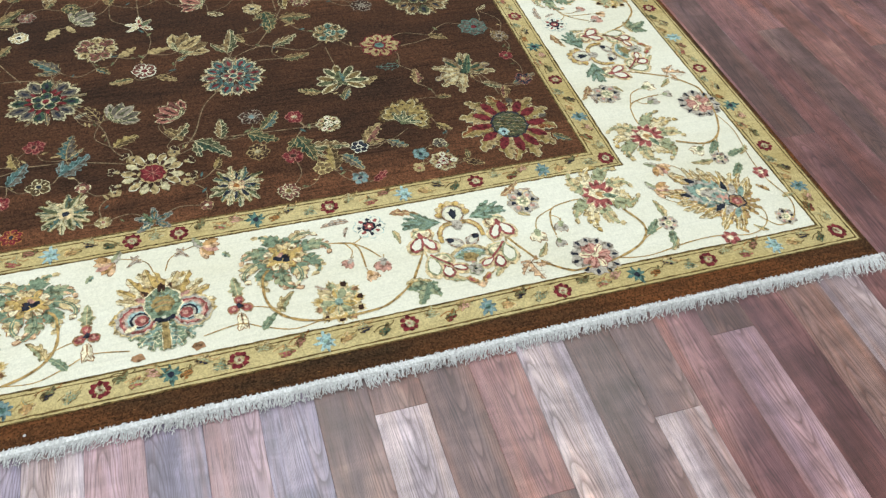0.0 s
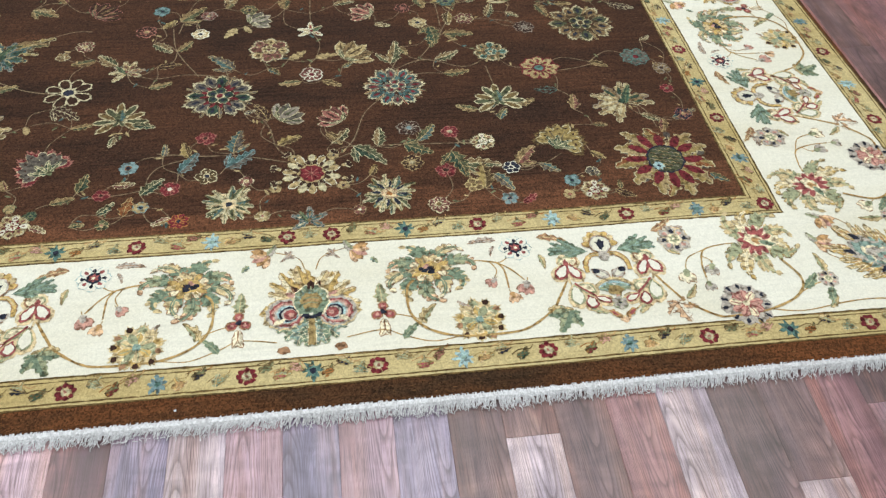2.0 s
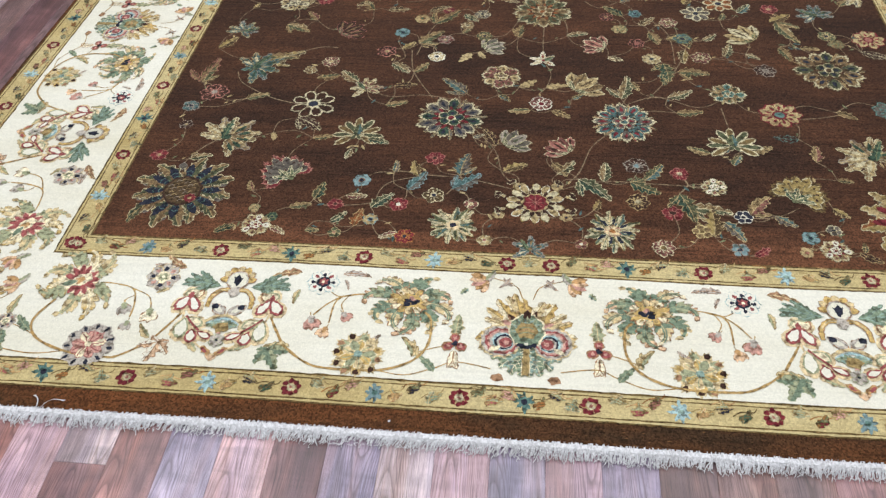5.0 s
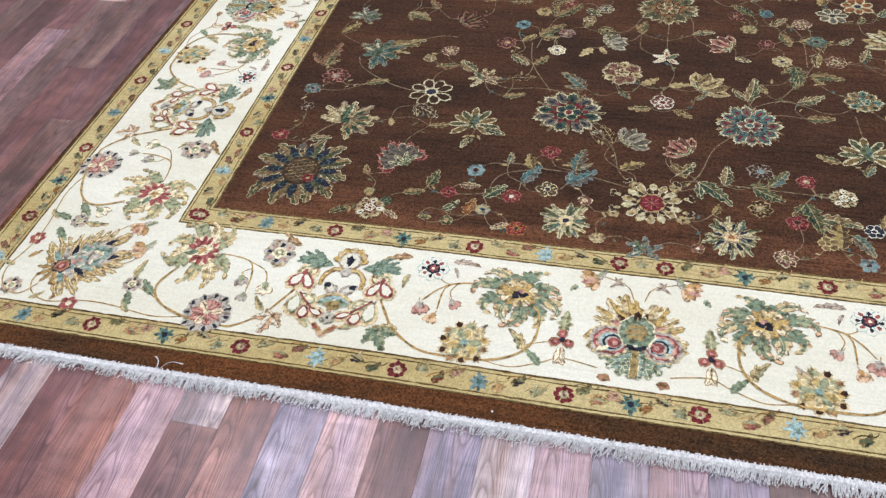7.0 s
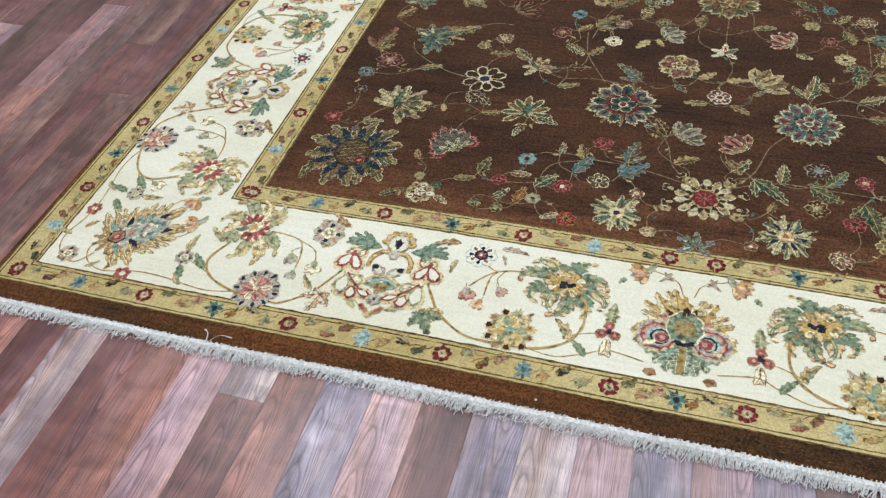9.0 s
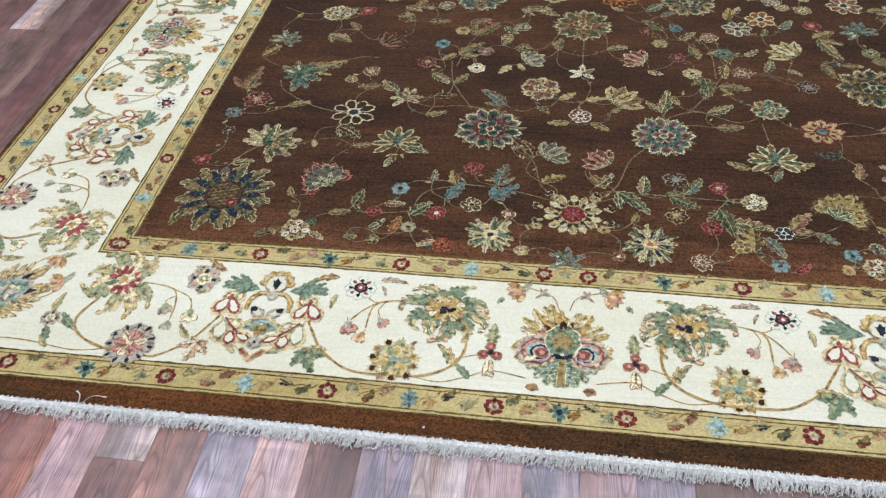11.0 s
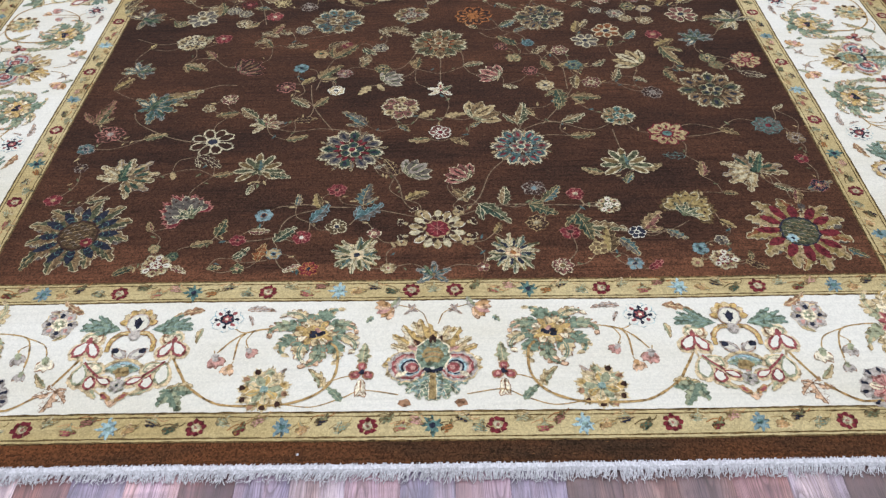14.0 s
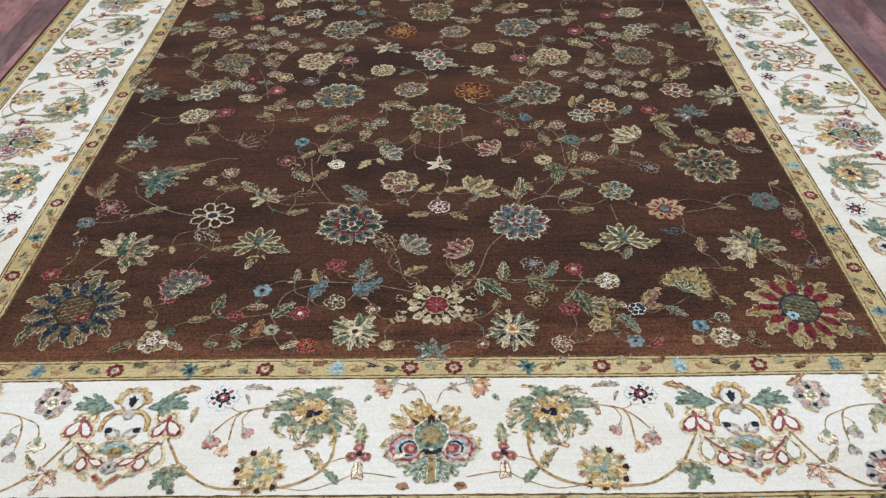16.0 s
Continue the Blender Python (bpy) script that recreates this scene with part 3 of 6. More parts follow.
def ribbon(s, pts, width, colour, level=1, steps=7):
    """A stem along a smooth line through a few points."""
    p = [pts[0]] + list(pts) + [pts[-1]]
    line = []
    for i in range(1, len(p) - 2):
        for k in range(steps):
            u = k / steps
            line.append(tuple(0.5 * (2 * p[i][a] + (p[i + 1][a] - p[i - 1][a]) * u + (2 * p[i - 1][a] - 5 * p[i][a] + 4 * p[i + 1][a] - p[i + 2][a]) * u * u
                                     + (3 * p[i][a] - p[i - 1][a] - 3 * p[i + 1][a] + p[i + 2][a]) * u ** 3) for a in (0, 1)))
    line.append(pts[-1])
    left, right = [], []
    for i, (x, y) in enumerate(line):
        ax, ay = line[max(0, i - 1)]
        bx, by = line[min(len(line) - 1, i + 1)]
        d = math.hypot(bx - ax, by - ay) or 1
        w = width / 2 * random.uniform(0.75, 1.2)
        left.append((x - (by - ay) / d * w, y + (bx - ax) / d * w))
        right.append((x + (by - ay) / d * w, y - (bx - ax) / d * w))
    for i in range(len(line) - 1):
        s.poly([left[i], left[i + 1], right[i + 1], right[i]], colour, level, 0.0)
    return s


LAID = [0]


def nudge():
    """A hair of height for each piece, so that no two lie in one plane."""
    LAID[0] += 1
    return (LAID[0] % 50) * 7e-6


def knot_piece(name, s, parent, x, y, deg=0.0, flip=False, label="", z=0.0003):
    """Lays a drawn motif on a band, and its twin where the pattern repeats turned half round."""
    me = s.mesh(name)
    out = None
    z += nudge()
    for k in (0, 1):
        m = Matrix.Translation((x, y, Z1 + z)) @ Matrix.Rotation(radians(deg), 4, "Z") @ Matrix.Diagonal((-1 if flip else 1, 1, 1, 1))
        if k:
            m = Matrix.Translation((0, LONG, 0)) @ Matrix.Diagonal((-1, -1, 1, 1)) @ m
        ob = part(name, me, parent, label)
        ob.matrix_basis = m
        out = out or ob
    return out


# ---------------------------------------------------------------- guard bands
def guard_set():
    kinds = {}
    for key in range(3):
        s = Sheet()
        s.poly(disc(0.0150, 12, 0.05), "tan", 0.5)
        for i in range(8):
            s.poly([(x + p, y + q) for x, y in disc(0.0052, 7) for p, q in turn([(0, 0.0122)], 45 * i)], "red", 1)
        s.poly(disc(0.0070, 9, 0.08), "ivory", 2)
        s.poly(disc(0.003, 6), "rose", 3)
        kinds["rosette", key] = s.mesh("rosette")
        s = Sheet()
        for i in range(8):
            s.poly(turn(petal(random.uniform(0.015, 0.024), 0.0075, 0.5), 45 * i + random.uniform(-8, 8)), ("blue", "teal", "blue")[key], 1)
            s.poly(turn(petal(0.008, 0.003, 0.5), 45 * i + 22), "teal", 0.5)
        s.poly(disc(0.005, 6), "teal" if key != 1 else "navy", 3)
        kinds["star", key] = s.mesh("star_flower", key == 2)
        for j, (fill, rim) in enumerate((("sage", "bronze"), ("red", "orange"), ("orange", "gold"), ("navy", "tan"), ("green", "sage"), ("rose", "bronze"))):
            s = Sheet()
            cut_leaf(s, 0.026, 0.013, (fill, rim), "bronze" if j % 2 else "tan", (-0.012, -0.004), -60 + 20 * key, 0.5, 3, 1, 0.0012)
            cut_leaf(s, 0.021, 0.011, ("sage" if j in (1, 3) else fill, fill), "bronze", (0.008, 0.002), 70, -0.4, 3, 3, 0.0010)
            cut_leaf(s, 0.016, 0.008, ("sage", rim), "bronze", (0.0, 0.004), 10 - 40 * key, 0.3, 2, 2, 0.0008)
            ribbon(s, [(-0.02, 0.012), (-0.004, 0.016), (0.014, 0.010), (0.022, 0.016)], 0.0018, "orange" if j % 2 else "bronze", 0.5, 3)
            kinds["bud", key, j] = s.mesh("leaf", key != 1)
    return kinds


GUARD = guard_set()


def guard_run(parent, spots, lay):
    """One run of a guard: a red rosette at each spot, small growth between."""
    def put(name, key, s, w, deg, label=""):
        x, y, d = lay(s, w)
        for k in (0, 1):
            m = Matrix.Translation((x, y, Z1 + 0.0003 + nudge())) @ Matrix.Rotation(radians(d + deg), 4, "Z") @ Matrix.Diagonal((1.06, 1.06, 1, 1))
            if k:
                m = Matrix.Translation((0, LONG, 0)) @ Matrix.Diagonal((-1, -1, 1, 1)) @ m
            part(name, GUARD[key], parent, label).matrix_basis = m
    for i, a in enumerate(spots):
        put("rosette", ("rosette", i % 3), a, 0, random.uniform(0, 45), "burgundy rosette")
        if i + 1 == len(spots):
            break
        gap = spots[i + 1] - a
        if gap < 0.2:
            put("leaf", ("bud", 0, 0), a + gap / 2, 0, 0)
            continue
        put("star_flower", ("star", i % 3), a + gap * 0.5, 0, random.uniform(-10, 10), "pale blue star flower")
        for j, u in enumerate((0.15, 0.27, 0.37, 0.63, 0.74, 0.86)):
            put("leaf", ("bud", (i + j) % 3, (0, 1, 5, 2, 3, 4)[j]), a + gap * u, (-1) ** j * 0.008, random.uniform(-30, 30))


guard_run(outer_guard, [-1.315, -1.014, -0.704, -0.405, -0.111, 0.111, 0.410, 0.706, 1.015, 1.318], lambda s, w: (s, 0.0735 + w, 0))
guard_run(outer_guard, [0.078, 0.346, 0.642, 0.918, 1.198, 1.478, 1.758, 2.038, 2.32, 2.60, 2.88, 3.12, 3.372], lambda s, w: (1.315 + w, s, 90))
guard_run(inner_guard, [-0.93, -0.625, -0.329, -0.043, 0.043, 0.334, 0.643, 0.943], lambda s, w: (s, 0.392 + w, 0))
guard_run(inner_guard, [0.395, 0.68, 0.957, 1.229, 1.51, 1.94, 2.221, 2.493, 2.77, 3.055], lambda s, w: (0.943 + w, s, 90))

# ---------------------------------------------------------------- main border motifs


def draw_palmette():
    """Ragged gold crest over a green heart, two scalloped eyed lobes, striped green leaves below."""
    s = Sheet()
    for i in range(17):
        a = -112 + 14 * i + random.uniform(-3, 3)
        k = (0.058 + 0.020 * abs(math.sin(radians(a))) + 0.014 * math.cos(radians(a)) ** 4) * random.uniform(0.88, 1.08)
        cut_leaf(s, k, 0.028, (("gold", "tan"), ("tan", "sand"), ("gold", "sand"))[i % 3], "outline" if i % 2 else "tan", turn([(0, 0.018)], a, 0, 0.004)[0], a, random.uniform(-0.35, 0.35), 4, 1 + (i % 2) * 0.7, 0.0009, "bronze")
    for i in range(9):
        a = -84 + 21 * i + random.uniform(-3, 3)
        lobe(s, 0.036, 0.012, a, ("shadow", "rose", "bronze")[i % 3], "outline", turn([(0, 0.018)], a, 0, 0.008)[0], 3.2, 0.0009, 0.5)
    for side in (-1, 1):
        for k in range(4):
            cut_leaf(s, 0.062 - 0.005 * k, 0.034, ("green", "teal") if k % 2 else ("teal", "green"), "sage", (side * 0.004, -0.030 - 0.004 * k), -side * (102 + 22 * k), 0.25 * side, 5, 2 + 0.3 * k, 0.0010, "sand")
        s.poly([(side * 0.050 + x, -0.094 + y * 0.7) for x, y in disc(0.011, 9, 0.2)], "outline", 1)
        cx, cy = side * 0.047, -0.014
        rings = ((0.036, 0.12, "tan", 0.0), (0.0335, 0.10, "grey", 0.0), (0.0285, 0.12, "red", 0.10), (0.0250, 0.10, "rose", 0.14), (0.0215, 0.10, "grey", 0.2), (0.0190, 0.10, "light_blue", 0.26), (0.0165, 0.06, "navy", 0.34), (0.0135, 0.05, "grey", 0.42), (0.0110, 0.1, "red", 0.5), (0.0050, 0.1, "rose", 0.6))
        for k, (r, wave, c, inward) in enumerate(rings):
            s.poly([(x + cx - side * inward * 0.018, y * 0.98 + cy - inward * 0.006) for x, y in disc(r, 24 if r > 0.02 else 14, wave if r <= 0.02 else 0.0 if not wave else wave * 0.8)], c, 5 + 0.3 * k)
        s.poly(turn(petal(0.026, 0.011, 0.4), -side * 118, side * 0.046, -0.026), "sand", 8.6)
    s.poly([(x * 0.95, y * 1.12 + 0.012) for x, y in disc(0.034, 18, 0.1)], "sand", 9)
    s.poly([(x * 0.95, y * 1.12 + 0.012) for x, y in disc(0.031, 18, 0.1)], "green", 9.1)
    for k in range(7):
        a = -96 + 32 * k
        cut_leaf(s, 0.022, 0.011, ("green", "teal"), "sage", turn([(0, 0.010)], a, 0, 0.014)[0], a, 0, 3, 9.2, 0.0008)
    s.poly([(x * 1.1, y + 0.012) for x, y in disc(0.017, 12, 0.18)], "bronze", 9.8)
    for k in (-1, 0, 1):
        ribbon(s, [(-0.014, 0.010 + 0.006 * k), (0, 0.014 + 0.006 * k), (0.014, 0.010 + 0.006 * k)], 0.0016, "green" if k else "outline", 9.9, 3)
    s.poly([(x, y + 0.046) for x, y in turn(petal(0.024, 0.016, 0.5), 0, 0, -0.01)], "shadow", 9.6)
    for k in range(5):
        s.poly([(x + (k - 2) * 0.0068, y - 0.021 - 0.003 * (2 - abs(k - 2))) for x, y in disc(0.0052, 7, 0.1)], "navy", 10)
    s.poly([(x, y - 0.019) for x, y in disc(0.0038, 7)], "white", 10.5)
    s.poly([(-0.004, -0.030), (0.004, -0.030), (0.007, -0.060), (0.006, -0.088), (-0.006, -0.088), (-0.007, -0.060)], "bronze", 10)
    return s


def draw_lyre():
    """Heart-shaped spray: maple leaves above, ochre arms, rings of red and sage buds down both sides."""
    s = Sheet()
    for side in (-1, 1):
        for a, ln, up in ((78, 0.078, 0.0), (112, 0.050, 0.012), (44, 0.050, 0.016), (98, 0.044, 0.036), (54, 0.040, 0.036)):
            foot = turn([(0, up)], -side * 78, side * 0.030, 0.068)[0]
            cut_leaf(s, ln, ln * 0.34, ("green", "green"), "green", foot, -side * a, 0.1 * side, 4, 1 + a * 0.001, 0.0006, "teal")
        # ochre arms that part below the crown
        arm = [(side * 0.004, 0.058), (side * 0.024, 0.058), (side * 0.040, 0.040), (side * 0.042, 0.014)]
        ribbon(s, arm, 0.0105, "outline", 3)
        ribbon(s, arm, 0.0075, "gold", 3.3)
        ribbon(s, arm[:3], 0.0030, "tan", 3.5)
        # pale petals with a dark spot
        lobe(s, 0.040, 0.022, side * 128, "grey", "outline", (side * 0.034, 0.022), 4, 0.0012, 0.2)
        lobe(s, 0.026, 0.012, side * 128, "white", "grey", (side * 0.030, 0.018), 4.6, 0.0006, 0.3)
        s.poly([(x * 1.2 + side * 0.026, y + 0.016) for x, y in disc(0.0056, 8, 0.2)], "navy", 6)
        # tan buds under the maple leaf
        loop(s, 0.034, 0.022, -side * 100, (side * 0.060, 0.050), "sage", "sand", "biscuit", 4, 0.003)
        loop(s, 0.026, 0.018, -side * 150, (side * 0.058, 0.056), "outline", "sand", "biscuit", 4, 0.003)
        ribbon(s, [(side * 0.056, 0.060), (side * 0.078, 0.040), (side * 0.082, -0.004), (side * 0.066, -0.040), (side * 0.036, -0.074), (0, -0.096)], 0.0046, "biscuit", 0.8, 5)
        # red pair, sage pair, small red pair
        loop(s, 0.044, 0.026, -side * 150, (side * 0.080, 0.040), "red", "cream", "biscuit", 6, 0.0046)
        loop(s, 0.046, 0.023, side * 152, (side * 0.080, 0.040), "red", "cream", "biscuit", 6, 0.0046)
        s.poly(turn(petal(0.018, 0.012, 0.4), side * 180, side * 0.080, 0.050), "red", 7)
        loop(s, 0.050, 0.028, side * 178, (side * 0.076, -0.014), "sage", "cream", "biscuit", 5, 0.0034)
        loop(s, 0.040, 0.022, side * 118, (side * 0.072, -0.014), "sage", "sand", "biscuit", 5, 0.0034)
        ribbon(s, [(side * 0.074, -0.010), (side * 0.060, -0.026), (side * 0.040, -0.044)], 0.0042, "red", 6, 4)
        loop(s, 0.034, 0.024, side * 172, (side * 0.054, -0.040), "red", "cream", "biscuit", 6, 0.0040)
        loop(s, 0.034, 0.016, side * 114, (side * 0.044, -0.046), "red", "cream", "biscuit", 6, 0.0036)
        cut_leaf(s, 0.036, 0.016, ("tan", "sage"), "tan", (side * 0.058, -0.066), side * 128, 0.2, 3, 2, 0.0008)
        s.poly([(side * 0.004, -0.090), (side * 0.018, -0.078), (side * 0.026, -0.080), (side * 0.020, -0.092), (side * 0.006, -0.100)], "orange", 6)
        s.poly([(side * 0.010, -0.090), (side * 0.020, -0.081), (side * 0.023, -0.084), (side * 0.014, -0.094)], "red", 6.4)
        # chevrons over the lower leaf
        ribbon(s, [(0, -0.004), (side * 0.020, -0.010), (side * 0.036, -0.022)], 0.0075, "tan", 4.5, 3)
        ribbon(s, [(0, -0.012), (side * 0.016, -0.018), (side * 0.030, -0.028)], 0.0065, "light_blue", 4.8, 3)
        cut_leaf(s, 0.032, 0.018, ("teal", "green"), "sage", (side * 0.002, -0.024), side * 104, 0.15 * side, 4, 5, 0.0008)
    s.poly([(-0.014, -0.098), (0.014, -0.098), (0, -0.112)], "peach", 2)
    for i in range(7):
        a = -90 + 30 * i
        lobe(s, 0.024, 0.015, a, ("gold", "tan")[i % 2], "outline", turn([(0, 0.012)], a, 0, 0.086)[0], 5, 0.0009, 0.2)
    for r, c, lv in ((0.0235, "outline", 6), (0.0215, "grey", 6.2), (0.0185, "white", 6.8)):
        s.poly([(x * 0.95, y * 1.05 + 0.084) for x, y in disc(r, 16, 0.06)], c, lv)
    s.poly(turn(petal(0.030, 0.015, 0.5), 180, 0.0, 0.098), "navy", 7.5)
    for a in (35, -40):
        s.poly(turn(petal(0.016, 0.006, 0.6), a, 0, 0.080), "navy", 7.4)
    s.poly([(x, y * 1.3 + 0.054) for x, y in disc(0.010, 9, 0.15)], "grey", 7)
    s.poly([(x * 1.2, y - 0.034) for x, y in disc(0.011, 9, 0.25)], "bronze", 7)
    s.poly([(-0.003, -0.036), (0.003, -0.036), (0.002, -0.058), (-0.002, -0.058)], "rose", 6.5)
    for i in range(6):
        lobe(s, 0.013, 0.010, 60 * i, "grey", "sage", turn([(0, 0.002)], 60 * i, 0, -0.064)[0], 7, 0.0012, 0.1)
    s.poly([(x, y - 0.064) for x, y in disc(0.0035, 7)], "navy", 8)
    return s


def draw_acanthus(heart, rim="outline"):
    """Ragged open flower in curling cut leaves round an oval heart."""
    s = Sheet()
    green = heart == "navy"
    for i in range(9):
        a = 40 * i + random.uniform(-7, 7)
        k = random.uniform(0.85, 1.15)
        tones = (("green", "green", "tan"), ("green", "sage", "peach"), ("green", "tan", "sand"))[i % 3] if green else (("sage", "tan", "tan"), ("sand", "tan", "gold"), ("sage", "sage", "tan"))[i % 3]
        curled(s, 0.055 * k, 0.026, tones, ("outline" if green else "bronze") if i % 3 else "tan", turn([(0, 0.016)], a)[0], a, (1 if a % 360 < 180 else -1) * random.uniform(55, 110), 6, 1 + (i % 3) * 0.8, 0.0012)
    for i in range(13):
        a = 27.7 * i + random.uniform(-4, 4)
        lobe(s, 0.019, 0.012, a, ("tan", "gold", "sand")[i % 3] if green else ("sand", "ivory")[i % 2], "outline" if green else "tan", turn([(0, 0.015)], a)[0], 4, 0.0013, 0.1)
        if green and i % 2:
            s.poly(turn(petal(0.010, 0.005, 0.4), a, *turn([(0, 0.017)], a)[0]), "bronze", 4.8)
    if green:
        s.poly([(x * 1.1, y * 0.9) for x, y in disc(0.018, 14, 0.12)], "gold", 5.5)
        for x, y, c in ((-0.008, -0.004, "navy"), (0.002, -0.009, "navy"), (-0.012, 0.002, "navy"), (0.004, 0.0, "shadow"), (-0.002, 0.006, "rose"), (0.010, 0.006, "bronze"), (0.0, -0.002, "navy")):
            s.poly([(p + x, q + y) for p, q in disc(0.0052, 7, 0.2)], c, 6.5)
    else:
        for a in range(-150, 170, 32):
            lobe(s, 0.030, 0.011, a + random.uniform(-6, 6), "red", "rose", turn([(0, 0.006)], a)[0], 6, 0.0009, 0.5)
        s.poly([(x * 0.8, y * 1.5) for x, y in disc(0.014, 12, 0.16)], "sand", 7)
        s.poly([(x * 0.7, y * 1.2 - 0.004) for x, y in disc(0.010, 10, 0.16)], "orange", 7.4)
        lobe(s, 0.036, 0.012, 172, "green", "sand", (0, -0.006), 7.8, 0.001, 0.6)
    s.polys = [(lv, [(x * 1.14, y * 0.95) for x, y in pts], c) for lv, pts, c in s.polys]
    return s


def draw_round(red):
    """Round flower: scalloped rim with dark spots, petals in rows of fine lines."""
    s = Sheet()
    for i in range(11):
        a = 32.7 * i + random.uniform(-4, 4)
        k = random.uniform(0.92, 1.08)
        if red:
            lobe(s, 0.034 * k, 0.024, a, "grey", "light_grey", turn([(0, 0.016)], a)[0], 1 + (i % 2) * 0.6, 0.0014, 0.05)
            lobe(s, 0.014, 0.007, a, "navy", "grey", turn([(0, 0.034 * k)], a)[0], 2.2, 0.0006, 0.2)
        else:
            cup(s, 0.046 * k, 0.026, a, turn([(0, 0.008)], a)[0], "tan", ("sage", "tan", "gold")[i % 3], "", 1 + (i % 2) * 0.5, 0.0016)
            if 70 < a < 330:
                s.poly(turn(disc(0.0056, 7, 0.2), 0, *turn([(0, 0.041 * k)], a)[0]), "shadow" if i % 3 else "outline", 2.4)
    for i in range(9):
        a = 40 * i + random.uniform(-6, 6)
        lobe(s, 0.028, 0.016, a, ("rose", "sand", "rose")[i % 3] if red else ("gold", "tan", "sage")[i % 3], "red" if red else "sand", turn([(0, 0.005)], a)[0], 3, 0.0014, 0.2)
        ribbon(s, turn([(0, 0.006), (0.002, 0.018), (0, 0.029)], a), 0.0020, "red" if red else "sage", 4, 2)
    s.poly(disc(0.0065, 8, 0.2), "sand" if red else "teal", 5)
    return s


def draw_grey_flower(heart, spots):
    s = Sheet()
    for i in range(8):
        a = 45 * i + random.uniform(-4, 4)
        lobe(s, 0.028, 0.020, a, "grey" if heart != "red" else "cream", "tan" if heart != "red" else "blue", turn([(0, 0.006)], a)[0], 1 + (i % 2) * 0.5, 0.0013, 0.05)
        s.poly(turn(petal(0.012, 0.0085, 0.2), a, *turn([(0, 0.014)], a)[0]), ("navy" if i % 2 == 0 else spots), 3)
    s.poly(disc(0.014, 10, 0.12), "sand" if heart != "red" else "navy", 4)
    for i in range(6):
        s.poly(turn(petal(0.011, 0.006, 0.3), 60 * i), heart, 5)
    s.poly(disc(0.0036, 7), "ivory", 6)
    return s


def draw_trefoil():
    s = Sheet()
    for a in (0, 118, -118):
        s.poly(turn(petal(0.023, 0.018, 0.1), a), "outline", 2)
        s.poly(turn(petal(0.020, 0.013, 0.1), a), "red", 3)
        s.poly(turn(disc(0.003, 6), 0, *turn([(0, 0.012)], a)[0]), "rose", 4)
    s.poly(disc(0.005, 6), "navy", 5)
    leaf(s, 0.044, 0.022, "sage", "tan", 4, 0, "", (0, 0.018), 4, 1)
    for side in (-1, 1):
        leaf(s, 0.036, 0.016, "ivory", "outline", 3, 0.3 * side, "", (0, -0.014), 180 + side * 16, 1)
    return s


def draw_bud(fill, cap="sage"):
    s = Sheet()
    for a in (-28, 28, 0):
        lobe(s, 0.026, 0.013, a, fill, "outline", (0, 0), 1, 0.0011, 0.3)
    cut_leaf(s, 0.018, 0.012, (cap, cap), cap, (0, -0.005), 0, 0, 2, 3, 0.0006)
    ribbon(s, [(0, -0.012), (0, 0.0)], 0.0022, "vine", 0.8, 2)
    return s


def draw_bell():
    """Nodding striped bud with a green cap and a hanging tip."""
    s = Sheet()
    for i in range(5):
        a = -46 + 23 * i
        lobe(s, 0.044, 0.017, a, ("peach", "orange", "rose")[i % 3], "outline", (0, 0.004), 2 + 0.1 * i, 0.0012, 0.25)
    cut_leaf(s, 0.034, 0.020, ("sage", "grey"), "sage", (0, 0.010), 168, 0.6, 3, 3, 0.0008)
    cut_leaf(s, 0.024, 0.014, ("teal", "sage"), "sage", (0.006, 0.058), -14, 0.2, 3, 1, 0.0008)
    return s


def draw_corner():
    """Long palmette for a corner: gold feathers down both sides of a blue-green layered leaf, red eye at its foot."""
    s = Sheet()
    for side in (-1, 1):
        for i in range(12):
            u = i / 11
            w = 0.020 + 0.018 * math.sin(math.pi * min(1, 0.25 + 0.75 * u))
            for row, (reach, tones) in enumerate(((0.058, ("gold", "tan")), (0.044, ("orange", "gold")))):
                cut_leaf(s, reach * random.uniform(0.82, 1.1), 0.014, tones if i % 2 else ("bronze", "gold"), "outline" if row else "bronze", (side * w * (0.9 - 0.3 * row), -0.018 + 0.118 * u + 0.006 * row), -side * (98 - 84 * u) + random.uniform(-6, 6), random.uniform(-0.4, 0.4), 3, 1 + 0.6 * row + 0.03 * i, 0.0009, "sand")
        for i in range(7):
            u = i / 6
            lobe(s, 0.036, 0.013, -side * (88 - 70 * u), ("teal", "grey", "navy", "teal")[i % 4], "grey", (side * 0.016, -0.006 + 0.088 * u), 3, 0.001, 0.6)
    for i in range(5):
        a = 180 + (-60 + 30 * i)
        cut_leaf(s, 0.036, 0.012, ("gold", "bronze"), "outline", turn([(0, 0.012)], a, 0, -0.006)[0], a, 0, 3, 1, 0.0009)
    for k, (w, ln, c) in enumerate(((0.062, 0.118, "grey"), (0.054, 0.110, "teal"), (0.040, 0.092, "sand"), (0.034, 0.086, "grey"), (0.022, 0.062, "teal"), (0.014, 0.050, "rose"))):
        s.poly([(x + 0.004 * math.sin(i * 2.4), y) for i, (x, y) in enumerate(turn(petal(ln, w, 0.35, 11), 0, 0, -0.004))], c, 4 + 0.4 * k)
    for r, c, lv in ((0.018, "navy", 7), (0.015, "outline", 7.4), (0.010, "red", 8), (0.004, "rose", 9)):
        s.poly([(x, y) for x, y in disc(r, 10, 0.2)], c, lv)
    return s


